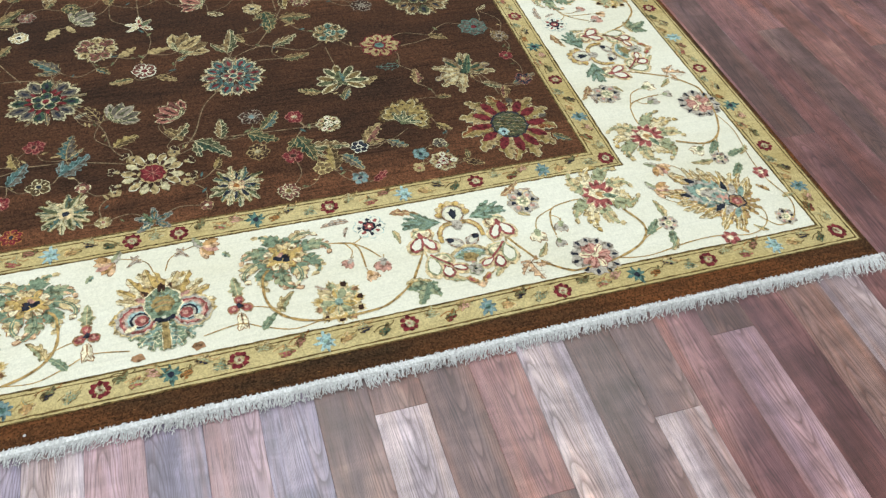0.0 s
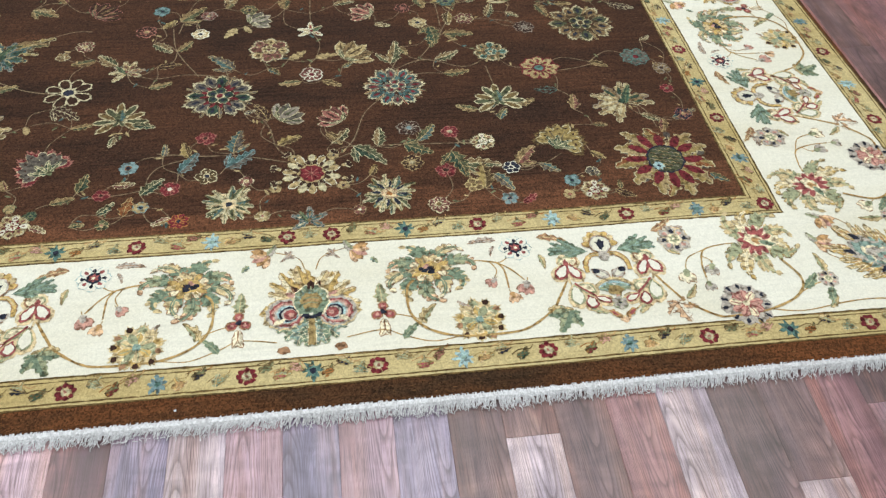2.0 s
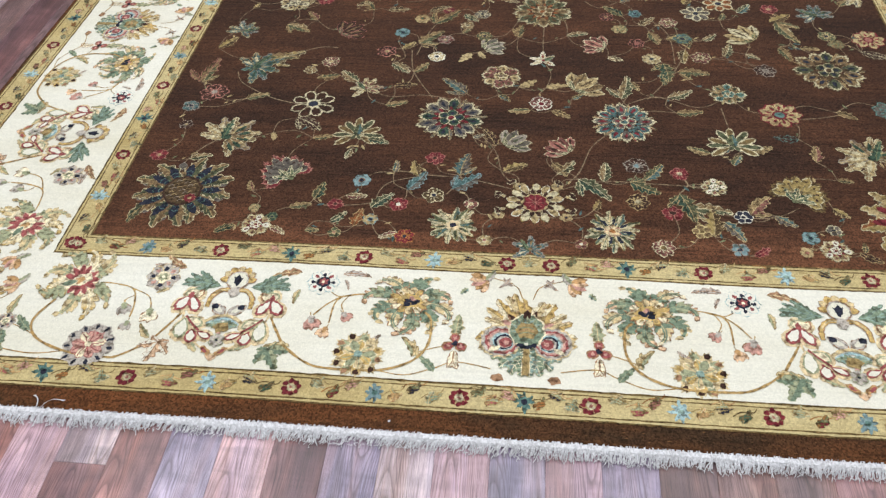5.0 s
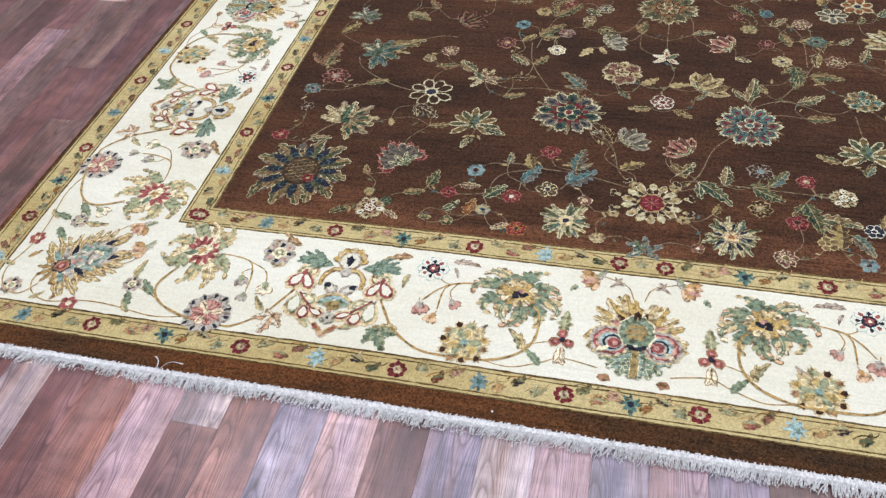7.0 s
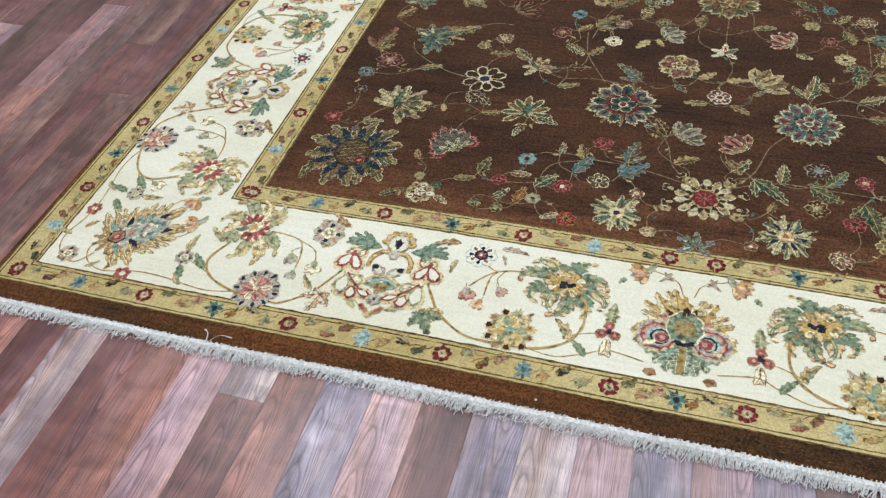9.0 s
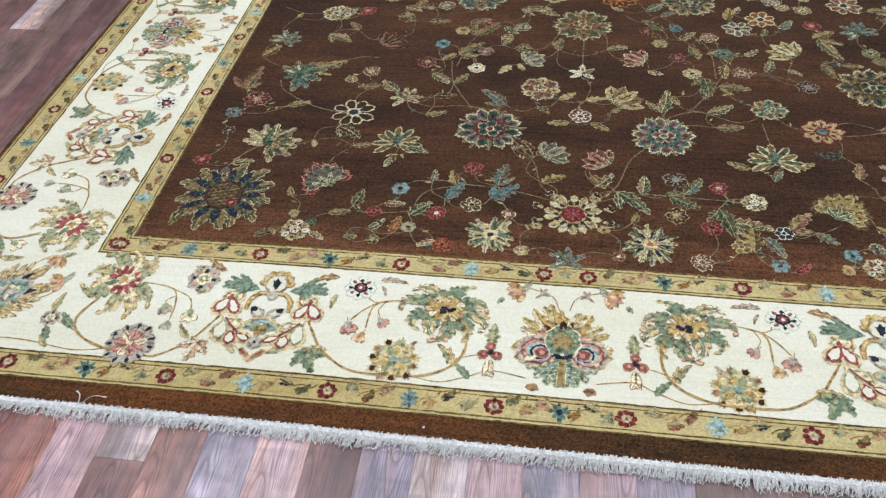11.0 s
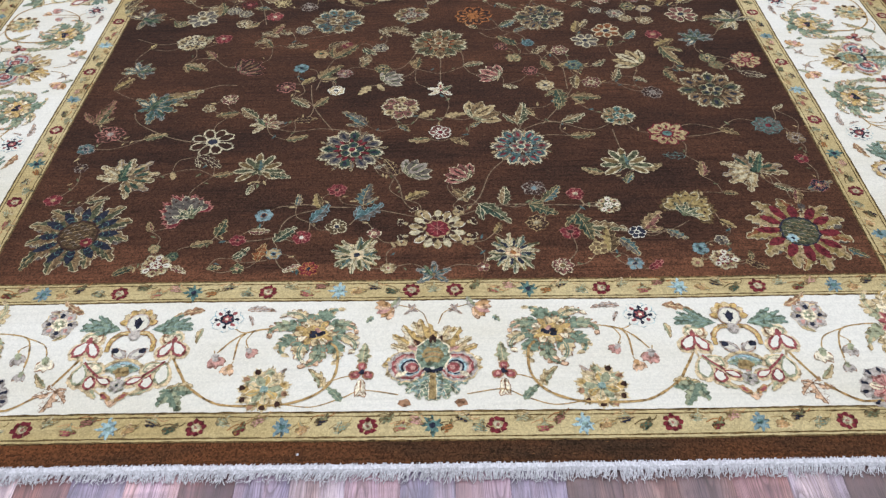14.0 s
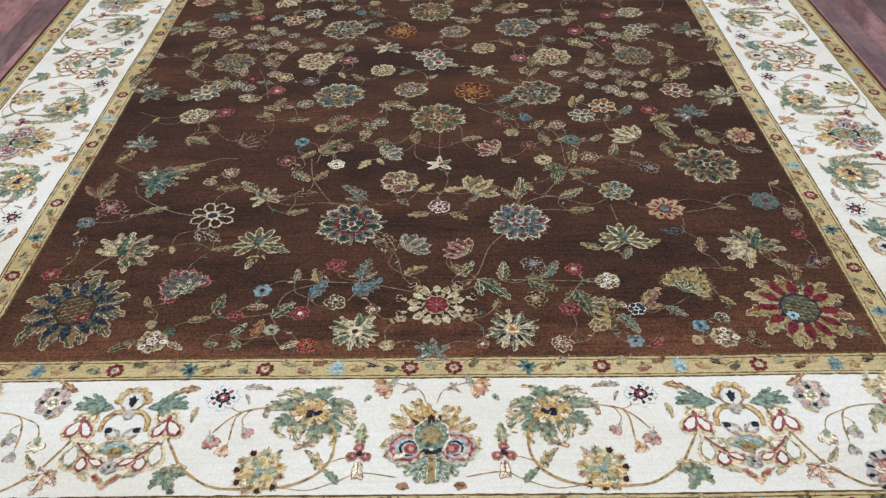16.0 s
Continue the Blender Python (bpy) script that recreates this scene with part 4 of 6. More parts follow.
def draw_tri_leaf(fill):
    s = Sheet()
    pair, rim = ((("sage", "green"), "sage") if fill == "green" else (("cream", "peach"), "outline"))
    for a, ln in ((0, 0.052), (58, 0.040), (-58, 0.042), (112, 0.022), (-112, 0.022)):
        cut_leaf(s, ln, ln * 0.5, pair, rim, (0, 0), a, 0.2, 4, 1 + ln, 0.0012, "green" if fill == "green" else "outline")
    return s


DRAWN = {
    "palmette": (draw_palmette(), "palmette", "gold and green palmette with eyed lobes"),
    "lyre": (draw_lyre(), "spray", "heart-shaped spray of red buds and green leaves"),
    "acanthus": (draw_acanthus("navy"), "leafy_flower", "tan flower among green leaves"),
    "acanthus_red": (draw_acanthus("red", "tan"), "leafy_flower", "burgundy-hearted flower among sage leaves"),
    "round": (draw_round(False), "round_flower", "sage and tan round flower"),
    "round_red": (draw_round(True), "round_flower", "grey-rimmed burgundy round flower"),
    "grey_flower": (draw_grey_flower("sage", "rose"), "small_flower", "pale grey flower with dark spots"),
    "navy_flower": (draw_grey_flower("red", "red"), "small_flower", "ivory flower with burgundy heart"),
    "trefoil": (draw_trefoil(), "trefoil", "three-lobed burgundy flower"),
    "bud_rose": (draw_bud("rose", "grey"), "bud", "rose bud"),
    "bud_peach": (draw_bud("peach", "orange"), "bud", "peach bud"),
    "bud_grey": (draw_bud("grey"), "bud", "grey bud"),
    "bud_ivory": (draw_bud("ivory"), "bud", "ivory bud"),
    "bell": (draw_bell(), "bud", "nodding peach bud with a green cap"),
    "corner": (draw_corner(), "corner_palmette", "large gold and blue corner palmette"),
    "tri_green": (draw_tri_leaf("green"), "leaf", "green three-lobed leaf"),
    "tri_pink": (draw_tri_leaf("ivory"), "leaf", "pale three-lobed leaf"),
}
PRINTS = {key: s.mesh(name, True) for key, (s, name, label) in DRAWN.items()}


def burg_small():
    s = Sheet()
    rosette(s, 0.02, 6, "red", "rose", "ivory", "", 0.4, 0.0012)
    return s.mesh("small_flower", True)


PRINTS["burg"] = burg_small()
DRAWN["burg"] = (None, "small_flower", "small burgundy flower")


def leaf_print(fill, rim, bend, wd=0.4):
    s = Sheet()
    cut_leaf(s, 0.05, 0.05 * wd, (fill, "tan" if fill == "sage" else fill), rim, (0, 0), 0, bend * 2.2, 4, 1, 0.0012)
    return s.mesh("leaf", True)


for i, (fill, rim, bend) in enumerate((("sage", "bronze", 0.3), ("grey", "outline", -0.4), ("green", "sage", 0.2), ("outline", "tan", 0.4), ("orange", "bronze", -0.3))):
    PRINTS["leaf", i] = leaf_print(fill, rim, bend, 0.3 if fill in ("grey", "rose") else 0.38)
    DRAWN["leaf", i] = (None, "leaf", "")


def border_side(lay):
    """lay(s, w) gives x, y and the turn for a place s along and w inward from the outer guard."""
    def put(key, s, w, deg=0.0, flip=False, size=1.0):
        x, y, d = lay(s, w)
        for k in (0, 1):
            m = Matrix.Translation((x, y, Z1 + 0.0004 + nudge())) @ Matrix.Rotation(radians(d + (-deg if flip else deg)), 4, "Z") @ Matrix.Diagonal((-size if flip else size, size, 1, 1))
            if k:
                m = Matrix.Translation((0, LONG, 0)) @ Matrix.Diagonal((-1, -1, 1, 1)) @ m
            part(DRAWN[key][1], PRINTS[key], main_border, DRAWN[key][2]).matrix_basis = m

    def vine(pts, width=0.005):
        s = Sheet()
        line = [lay(*p)[:2] for p in pts]
        ribbon(s, line, width * 0.8, "vine", 0.6)
        knot_piece("vine", s, main_border, 0, 0, z=0.0)

    def half_unit(a, sign, stretch=1.0):
        """From a spray at a towards the next palmette."""
        f = sign > 0

        def at(u):
            return a + sign * u * stretch
        for key, u, w, deg, size in (
                ("navy_flower", 0.169, 0.218, 0, 0.95), ("acanthus", 0.343, 0.181, 12, 1.04), ("round", 0.266, 0.050, 10, 1.0),
                ("trefoil", 0.437, 0.086, 0, 1.1), ("tri_green", 0.100, 0.050, 158, 0.95), ("bell", 0.492, 0.248, -118, 0.84),
                ("bud_rose", 0.163, 0.128, 165, 1.15), ("bud_peach", 0.196, 0.105, 200, 0.9), ("bud_rose", 0.222, 0.142, 140, 0.85),
                (("leaf", 1), 0.205, 0.240, 66, 1.0), (("leaf", 0), 0.128, 0.196, -150, 0.7), (("leaf", 3), 0.122, 0.240, -78, 1.05),
                (("leaf", 1), 0.210, 0.226, 130, 0.5), (("leaf", 2), 0.405, 0.022, -28, 0.85), (("leaf", 0), 0.372, 0.052, -16, 1.0),
                (("leaf", 0), 0.362, 0.052, 22, 0.7), (("leaf", 0), 0.138, 0.058, -72, 0.9), (("leaf", 1), 0.530, 0.252, 190, 0.6),
                (("leaf", 1), 0.537, 0.232, -70, 0.5), (("leaf", 1), 0.300, 0.098, -150, 0.5)):
            put(key, at(u), w, deg, f, size)
        vine([(at(0.080), 0.140), (at(0.092), 0.115), (at(0.110), 0.085), (at(0.128), 0.059), (at(0.174), 0.026), (at(0.216), 0.016), (at(0.305), 0.018), (at(0.362), 0.041), (at(0.389), 0.081), (at(0.389), 0.135), (at(0.375), 0.155)], 0.0062)
        vine([(at(0.290), 0.196), (at(0.225), 0.188), (at(0.191), 0.167), (at(0.166), 0.135)], 0.0042)
        vine([(at(0.215), 0.186), (at(0.201), 0.165), (at(0.199), 0.118)], 0.0042)
        vine([(at(0.225), 0.186), (at(0.215), 0.165), (at(0.222), 0.146)], 0.003)
        vine([(at(0.240), 0.190), (at(0.205), 0.184), (at(0.178), 0.205)], 0.003)
        vine([(at(0.365), 0.060), (at(0.405), 0.076), (at(0.430), 0.079)], 0.003)
        vine([(at(0.305), 0.018), (at(0.355), 0.012), (at(0.405), 0.030), (at(0.442), 0.046), (at(0.505), 0.036)], 0.003)
        vine([(at(0.537), 0.236), (at(0.548), 0.225), (at(0.556), 0.200)], 0.0028)
        vine([(at(0.500), 0.250), (at(0.518), 0.244), (at(0.537), 0.238)], 0.0028)

    def corner_unit(a, sign):
        """From a spray at a towards the corner."""
        f = sign > 0

        def at(u):
            return a + sign * u
        for key, u, w, deg, size in (
                ("grey_flower", 0.152, 0.210, 0, 1.05), ("acanthus_red", 0.314, 0.190, -60, 1.06), ("round_red", 0.236, 0.036, 0, 1.0),
                ("tri_pink", 0.108, 0.052, 172, 0.9), (("leaf", 0), 0.128, 0.060, 62, 0.8), ("bud_ivory", 0.150, 0.126, 190, 1.2),
                ("bud_grey", 0.205, 0.136, -160, 1.0), ("bud_grey", 0.183, 0.094, 175, 0.8), (("leaf", 3), 0.112, 0.238, 82, 1.05),
                (("leaf", 1), 0.180, 0.243, -110, 0.9), (("leaf", 0), 0.128, 0.190, 150, 0.6), (("leaf", 2), 0.362, 0.062, 62, 1.0),
                ("grey_flower", 0.419, 0.080, 0, 0.62), (("leaf", 0), 0.420, 0.096, 18, 0.95), (("leaf", 2), 0.418, 0.060, -150, 0.95),
                (("leaf", 0), 0.392, 0.012, 66, 0.7), ("bell", 0.470, 0.246, 152, 0.8)):
            put(key, at(u), w, deg, f, size)
        vine([(at(0.080), 0.138), (at(0.092), 0.112), (at(0.110), 0.078), (at(0.128), 0.050), (at(0.171), 0.016), (at(0.200), 0.011), (at(0.272), 0.018), (at(0.340), 0.044), (at(0.367), 0.085), (at(0.345), 0.140)], 0.0062)
        vine([(at(0.272), 0.188), (at(0.243), 0.187), (at(0.202), 0.176), (at(0.186), 0.140), (at(0.183), 0.105)], 0.0042)
        vine([(at(0.205), 0.178), (at(0.165), 0.160), (at(0.151), 0.135)], 0.0034)
        vine([(at(0.192), 0.160), (at(0.205), 0.150), (at(0.206), 0.140)], 0.003)
        vine([(at(0.120), 0.060), (at(0.116), 0.052), (at(0.110), 0.046)], 0.003)
        vine([(at(0.350), 0.052), (at(0.385), 0.068), (at(0.415), 0.078)], 0.003)
        vine([(at(0.276), 0.020), (at(0.341), 0.010), (at(0.434), 0.022), (at(0.500), 0.023), (at(0.571), 0.010), (at(0.618), 0.029), (at(0.632), 0.066), (at(0.600), 0.090)], 0.0034)
        vine([(at(0.476), 0.246), (at(0.510), 0.232), (at(0.530), 0.205)], 0.003)
    return put, vine, half_unit, corner_unit


def front(s, w):
    return s, 0.102 + w, 0


def side(s, w):
    return 1.285 - w * 1.16, s, 90


put, vine, half_unit, corner_unit = border_side(front)
put("palmette", 0, 0.112)
for sg in (-1, 1):
    put("lyre", sg * 0.566, 0.126, 0, sg > 0)
    half_unit(sg * 0.566, -sg)
    corner_unit(sg * 0.566, sg)
    put("burg", sg * 1.089, 0.012, 0, sg > 0)
    put("grey_flower", sg * 1.235, 0.036, 0, sg > 0, 0.7)
    put("corner", sg * 1.157, 0.101, 55, sg < 0, 1.0)
    put(("leaf", 4), sg * 1.244, 0.112, 20, sg < 0, 0.6)
    put(("leaf", 0), sg * 1.262, 0.088, -60, sg < 0, 0.7)
    put(("leaf", 0), sg * 1.180, 0.012, 70, sg < 0, 0.6)
    put(("leaf", 4), sg * 1.135, 0.014, 20, sg < 0, 0.5)
put, vine, half_unit, corner_unit = border_side(side)
for y0, up in ((0.0, 1), (LONG, -1)):
    put("lyre", y0 + up * 0.752, 0.135, 0, up < 0)
    corner_unit(y0 + up * 0.752, -up)
    half_unit(y0 + up * 0.752, up, 0.87)
    put("palmette", y0 + up * 1.243, 0.118, 0, up < 0)
    half_unit(LONG / 2, -up, 0.85)
    put("burg", y0 + up * 0.271, 0.024, 0, up < 0)
    put(("leaf", 2), y0 + up * 0.31, 0.05, 60, up < 0, 1.0)
    put("bud_ivory", y0 + up * 0.375, 0.10, 30, up < 0, 1.2)
put("lyre", LONG / 2, 0.14)

# ---------------------------------------------------------------- field motifs


DEEP = {k: "deep_" + k for k in ("sage", "green", "grey", "tan", "rose", "teal", "bronze", "orange")}
DEEP.update(ivory="tan", white="tan")
SPOTS = []


def deep(colour):
    return DEEP.get(colour, colour)


def small_flower(x, y, r, n, fill, rim, heart):
    s = Sheet()
    fill = deep(fill)
    SPOTS.append((x, y, r))
    big = r > 0.034
    for i in range(n):
        a = 360 * i / n + random.uniform(-6, 6)
        k = random.uniform(0.9, 1.1)
        if big and rim in ("ivory", "tan"):
            loop(s, r * 0.92 * k, 1.45 * math.pi * r / n, a, turn([(0, r * 0.2)], a)[0], rim, fill, "", 1, 0.0036)
        else:
            lobe(s, r * 0.74 * k, 2.0 * r * math.pi / n * 0.62, a, fill, rim, turn([(0, r * 0.22)], a)[0], 1 + (i % 2) * 0.3, max(0.0016, r * 0.10), 0.1)
            if r > 0.02:
                s.poly(turn(petal(r * 0.36, r * 0.16, 0.4, 4), a, *turn([(0, r * 0.34)], a)[0]), rim, 2)
    s.poly(disc(r * 0.32, 10, 0.1), rim if rim != fill else "outline", 3)
    s.poly(disc(r * 0.22, 9, 0.1), heart, 4)
    knot_piece("small_flower", s, field, x, y, random.uniform(0, 40))


def large_flower(x, y, r, n, cols, manner="", deg=0.0):
    s = Sheet()
    rim, fill, dark, inner, heart = cols.split()
    SPOTS.append((x, y, r))
    if manner == "daisy":
        daisy(s, r)
    elif manner in ("ragged", "ragged dark"):
        ragged(s, r, manner != "ragged")
    elif manner == "carnation":
        carnation(s, r, deep(fill), rim, deep(inner))
    else:
        bloom(s, r, n, ("rose" if rim == "red" else "ivory" if rim == "rose" else {"grey": "ivory", "sage": "tan", "tan": "ivory", "teal": "ivory"}.get(rim, rim), deep(fill), deep(dark), deep(inner) if r > 0.06 else inner, deep(heart)))
    knot_piece("large_flower", s, field, x, y, deg or random.uniform(-10, 10), label="large many-petalled flower")


def fan_flower(x, y, r, deg, fill, rim, vein, n):
    s = Sheet()
    SPOTS.append((x, y, r))
    if fill == "shadow":
        # loops of pale yarn, open to the ground
        for i in range(n):
            a = -128 + 256 * i / (n - 1) + random.uniform(-4, 4)
            loop(s, r * random.uniform(0.92, 1.08), r * 0.36, a, turn([(0, r * 0.12)], a)[0], rim, "deep_sage" if i % 2 else "bronze", "", 1 + 0.1 * i, 0.0034)
        cut_leaf(s, r * 0.8, r * 0.4, ("deep_teal", "deep_sage"), "sage", (0, -r * 0.1), 0, 0, 4, 4, 0.0012)
        for a in (-30, 30):
            lobe(s, r * 0.4, r * 0.16, 180 + a, "deep_sage", rim, (0, 0), 4, 0.0012, 0.4)
    else:
        order = sorted(range(n), key=lambda i: -abs(i - (n - 1) / 2))
        for lv, i in enumerate(order):
            a = -125 + 250 * i / (n - 1) + random.uniform(-5, 5)
            cut_leaf(s, r * random.uniform(0.92, 1.15), r * 0.40, (deep(fill), "tan" if rim == "ivory" else deep(fill)), "grey" if lv % 3 == 2 else rim, turn([(0, r * 0.06)], a)[0], a, random.uniform(-0.3, 0.3), 4, 1 + lv * 0.3, 0.0019)
            s.poly(turn(petal(r * 0.5, r * 0.15, 0.5), a, *turn([(0, r * 0.3)], a)[0]), "ivory" if lv % 2 else deep(vein), 1.8 + lv * 0.3)
        cut_leaf(s, r * 1.1, r * 0.26, ("green", "deep_green"), "sage", (0, -r * 0.2), random.choice((-40, 40)), 0.3, 5, 6, 0.0012)
        s.poly(disc(r * 0.13, 8), deep(vein), 6.5)
    knot_piece("fan_flower", s, field, x, y, deg, label="flower opened like a fan")


def tulip(x, y, r, deg, fill, rim, vein):
    """A half-closed shell of striped petals."""
    s = Sheet()
    SPOTS.append((x, y, r))
    for i in (0, 4, 1, 3, 2):
        a = -52 + 26 * i
        lobe(s, r * 1.75 * (1 - 0.04 * abs(i - 2)), r * 0.66, a, deep(fill) if i % 2 else fill, rim, (0, -r * 0.8), 1 + 0.5 * (2 - abs(i - 2)), 0.0020, 0.35)
        s.poly(turn(petal(r * 1.1, r * 0.16, 0.6), a, *turn([(0, r * 0.4)], a, 0, -r * 0.8)[0]), deep(vein), 1.45 + 0.5 * (2 - abs(i - 2)))
    for sd in (-1, 1):
        cut_leaf(s, r * 0.8, r * 0.3, ("deep_sage", "sage"), rim, (0, -r * 0.75), sd * 74, 0.4 * sd, 3, 5, 0.0012)
    knot_piece("tulip_flower", s, field, x, y, deg + random.choice((-48, 48)) if not deg else deg)


def pomegranate(x, y, r, deg, fill, rim, heart):
    """Sweeping toothed leaves with dark blades round a hatched oval fruit."""
    s = Sheet()
    blue = fill == "navy"
    for i in range(12):
        a = -165 + 30 * i + random.uniform(-4, 4)
        lobe(s, r * 0.30, r * 0.17, a + 15, "deep_grey", "grey" if blue else "bronze", turn([(0, r * 0.72)], a + 15)[0], 0.6, 0.0012, 0.2)
        k = random.uniform(0.9, 1.12)
        lv = 1 + 0.2 * (i % 3)
        foot = turn([(0, r * 0.34)], a)[0]
        bend = 0.5 if a < 0 else -0.5
        cut_leaf(s, r * 0.82 * k, r * 0.44, (("deep_sage", "deep_tan") if blue else ("ochre", "tan") if i % 3 else ("deep_orange", "ochre")), "ivory", foot, a, bend, 5, lv, 0.0024, "tan")
        s.poly(turn(petal(r * 0.54 * k, r * (0.20 if blue else 0.23), 0.45, 6), a, *turn([(0, r * 0.06)], a, *foot)[0]), fill, lv + 0.75)
        if blue:
            for q in range(2):
                ribbon(s, turn([(-r * 0.08, r * (0.16 + 0.13 * q)), (0, r * (0.21 + 0.13 * q)), (r * 0.08, r * (0.16 + 0.13 * q))], a, *foot), 0.0018, "teal" if q < 2 else "ivory", lv + 0.85, 1)
    s.poly([(p * 1.04, q * 1.14) for p, q in disc(r * 0.42, 20, 0.04)], "navy" if not blue else "shadow", 6)
    s.poly([(p, q * 1.1) for p, q in disc(r * 0.39, 20, 0.04)], "deep_bronze" if blue else "deep_sage", 6.3)
    for j in range(7):
        for i in range(6):
            px, py = (i - 2.5 + 0.5 * (j % 2)) * r * 0.12, (j - 3) * r * 0.11
            if (px / 0.36) ** 2 + (py / 0.38) ** 2 < r * r:
                ribbon(s, [(px - r * 0.06, py), (px, py + r * 0.045), (px + r * 0.06, py)], 0.0018, ("tan", "deep_tan", "grey")[(i + j) % 3], 6.8, 2)
    hx, hy = (r * 0.16, -r * 0.30) if blue else (-r * 0.15, -r * 0.28)
    for a in range(0, 360, 45):
        lobe(s, r * 0.14, r * 0.085, a, "red" if blue else "light_blue", "rose" if blue else "ivory", (hx, hy), 7.5, 0.0010, 0.2)
    s.poly([(p + hx, q + hy) for p, q in disc(r * 0.045, 7)], "tan" if blue else "navy", 8.5)
    knot_piece("pomegranate", s, field, x, y, deg, label="pomegranate flower ringed by %s leaves" % ("burgundy" if fill == "red" else "navy blue"))


def sprig(x, y, length, deg, fill, rim):
    s = Sheet()
    SPOTS.append((x, y, 0.004))
    other = {"sage": "tan", "green": "sage", "grey": "deep_teal", "bronze": "ochre", "rose": "tan", "teal": "sage", "tan": "bronze"}.get(fill, fill)
    rim = {"grey": "ivory", "sage": "tan", "green": "tan"}.get(rim, rim)
    bend = random.choice((-0.42, -0.28, 0.28, 0.42))
    cut_leaf(s, length, min(0.034, length * 0.44), (deep(fill), deep(other)), rim, (0, 0), 0, bend, 4 if length < 0.06 else 5, 1, 0.0016)
    if length > 0.07:
        # a second, smaller blade from the same foot
        cut_leaf(s, length * 0.55, length * 0.2, (deep(other), deep(fill)), rim, (0, length * 0.06), -70 if bend > 0 else 70, -bend, 3, 0.4, 0.0013)
    knot_piece("leaf", s, field, x, y, deg)


def stalk(*pts):
    s = Sheet()
    ribbon(s, pts, 0.0026, "stem", 0.6)
    knot_piece("stem", s, field, 0, 0, z=0.0)


pomegranate(-0.763, 0.565, 0.0985, 18, "navy", "tan", "tan")
pomegranate(0.777, 0.549, 0.0955, -18, "red", "ivory", "bronze")
large_flower(-0.558, 0.651, 0.0650, 12, "rose grey green red rose", "carnation", 40)
fan_flower(-0.716, 0.757, 0.0705, -35, "tan", "ivory", "green", 9)
small_flower(-0.540, 0.898, 0.0515, 8, "brown", "ivory", "navy")
fan_flower(-0.412, 0.784, 0.0555, 0, "shadow", "ivory", "bronze", 9)
small_flower(-0.801, 0.935, 0.0360, 8, "shadow", "rose", "grey")
fan_flower(-0.719, 1.050, 0.0640, -60, "teal", "tan", "green", 7)
sprig(-0.692, 1.074, 0.097, -49, "bronze", "ivory")
sprig(-0.705, 1.100, 0.085, -82, "sage", "tan")
sprig(-0.711, 1.062, 0.054, 133, "teal", "teal")
small_flower(-0.843, 0.875, 0.0230, 6, "teal", "grey", "navy")
small_flower(-0.831, 0.800, 0.0170, 6, "shadow", "grey", "tan")
small_flower(-0.858, 0.684, 0.0200, 5, "red", "rose", "tan")
sprig(-0.781, 0.675, 0.051, -64, "sage", "grey")
sprig(-0.857, 0.978, 0.111, -22, "tan", "rose")
sprig(-0.843, 0.978, 0.073, 5, "sage", "tan")
sprig(-0.713, 0.911, 0.059, -60, "sage", "tan")
sprig(-0.837, 0.509, 0.050, 151, "green", "tan")
small_flower(-0.531, 1.083, 0.0235, 8, "rose", "ivory", "tan")
small_flower(-0.578, 1.043, 0.0175, 5, "tan", "ivory", "bronze")
fan_flower(-0.419, 0.968, 0.0385, 10, "tan", "ivory", "rose", 7)
sprig(-0.444, 0.997, 0.066, 56, "sage", "ivory")
small_flower(-0.392, 1.138, 0.0265, 6, "shadow", "rose", "tan")
small_flower(-0.258, 1.118, 0.0235, 7, "ivory", "white", "navy")
small_flower(-0.219, 0.707, 0.0225, 7, "red", "rose", "shadow")
small_flower(-0.373, 0.623, 0.0210, 6, "blue", "blue", "navy")
small_flower(-0.417, 0.543, 0.0180, 6, "red", "rose", "shadow")
small_flower(-0.281, 0.550, 0.0215, 5, "red", "rose", "white")
small_flower(-0.334, 0.501, 0.0175, 7, "ivory", "blue", "navy")
small_flower(-0.209, 0.583, 0.0240, 5, "bronze", "ivory", "navy")
large_flower(-0.159, 0.493, 0.0515, 12, "ivory tan navy ivory bronze", "ragged", 12)
small_flower(-0.092, 0.454, 0.0160, 5, "white", "ivory", "rose")
large_flower(-0.573, 0.470, 0.0335, 9, "tan ivory rose white red")
small_flower(-0.545, 0.496, 0.0150, 6, "green", "sage", "navy")
small_flower(-0.589, 0.520, 0.0130, 5, "white", "sage", "tan")
small_flower(-0.256, 0.455, 0.0215, 7, "red", "orange", "navy")
sprig(-0.272, 0.464, 0.039, 105, "rose", "ivory")
small_flower(-0.403, 0.458, 0.0145, 5, "sage", "tan", "rose")
sprig(-0.466, 0.460, 0.029, -78, "green", "tan")
large_flower(0.008, 0.571, 0.0650, 16, "ivory tan shadow ivory red", "daisy", 1)
fan_flower(0.001, 0.434, 0.0340, 0, "teal", "grey", "tan", 5)
large_flower(-0.197, 0.856, 0.0840, 15, "teal grey navy green red")
large_flower(0.209, 0.860, 0.0750, 14, "rose teal red grey teal")
tulip(-0.041, 0.779, 0.0365, 0, "grey", "ivory", "sage")
tulip(0.059, 0.762, 0.0350, 0, "rose", "ivory", "shadow")
small_flower(0.015, 0.925, 0.0285, 5, "rose", "white", "red")
sprig(-0.009, 0.898, 0.053, 104, "sage", "tan")
sprig(0.039, 0.898, 0.050, -110, "tan", "sage")
large_flower(-0.087, 1.034, 0.0515, 10, "tan rose bronze tan rose")
sprig(-0.040, 0.992, 0.051, -62, "ivory", "tan")
sprig(0.026, 0.991, 0.053, -63, "ivory", "tan")
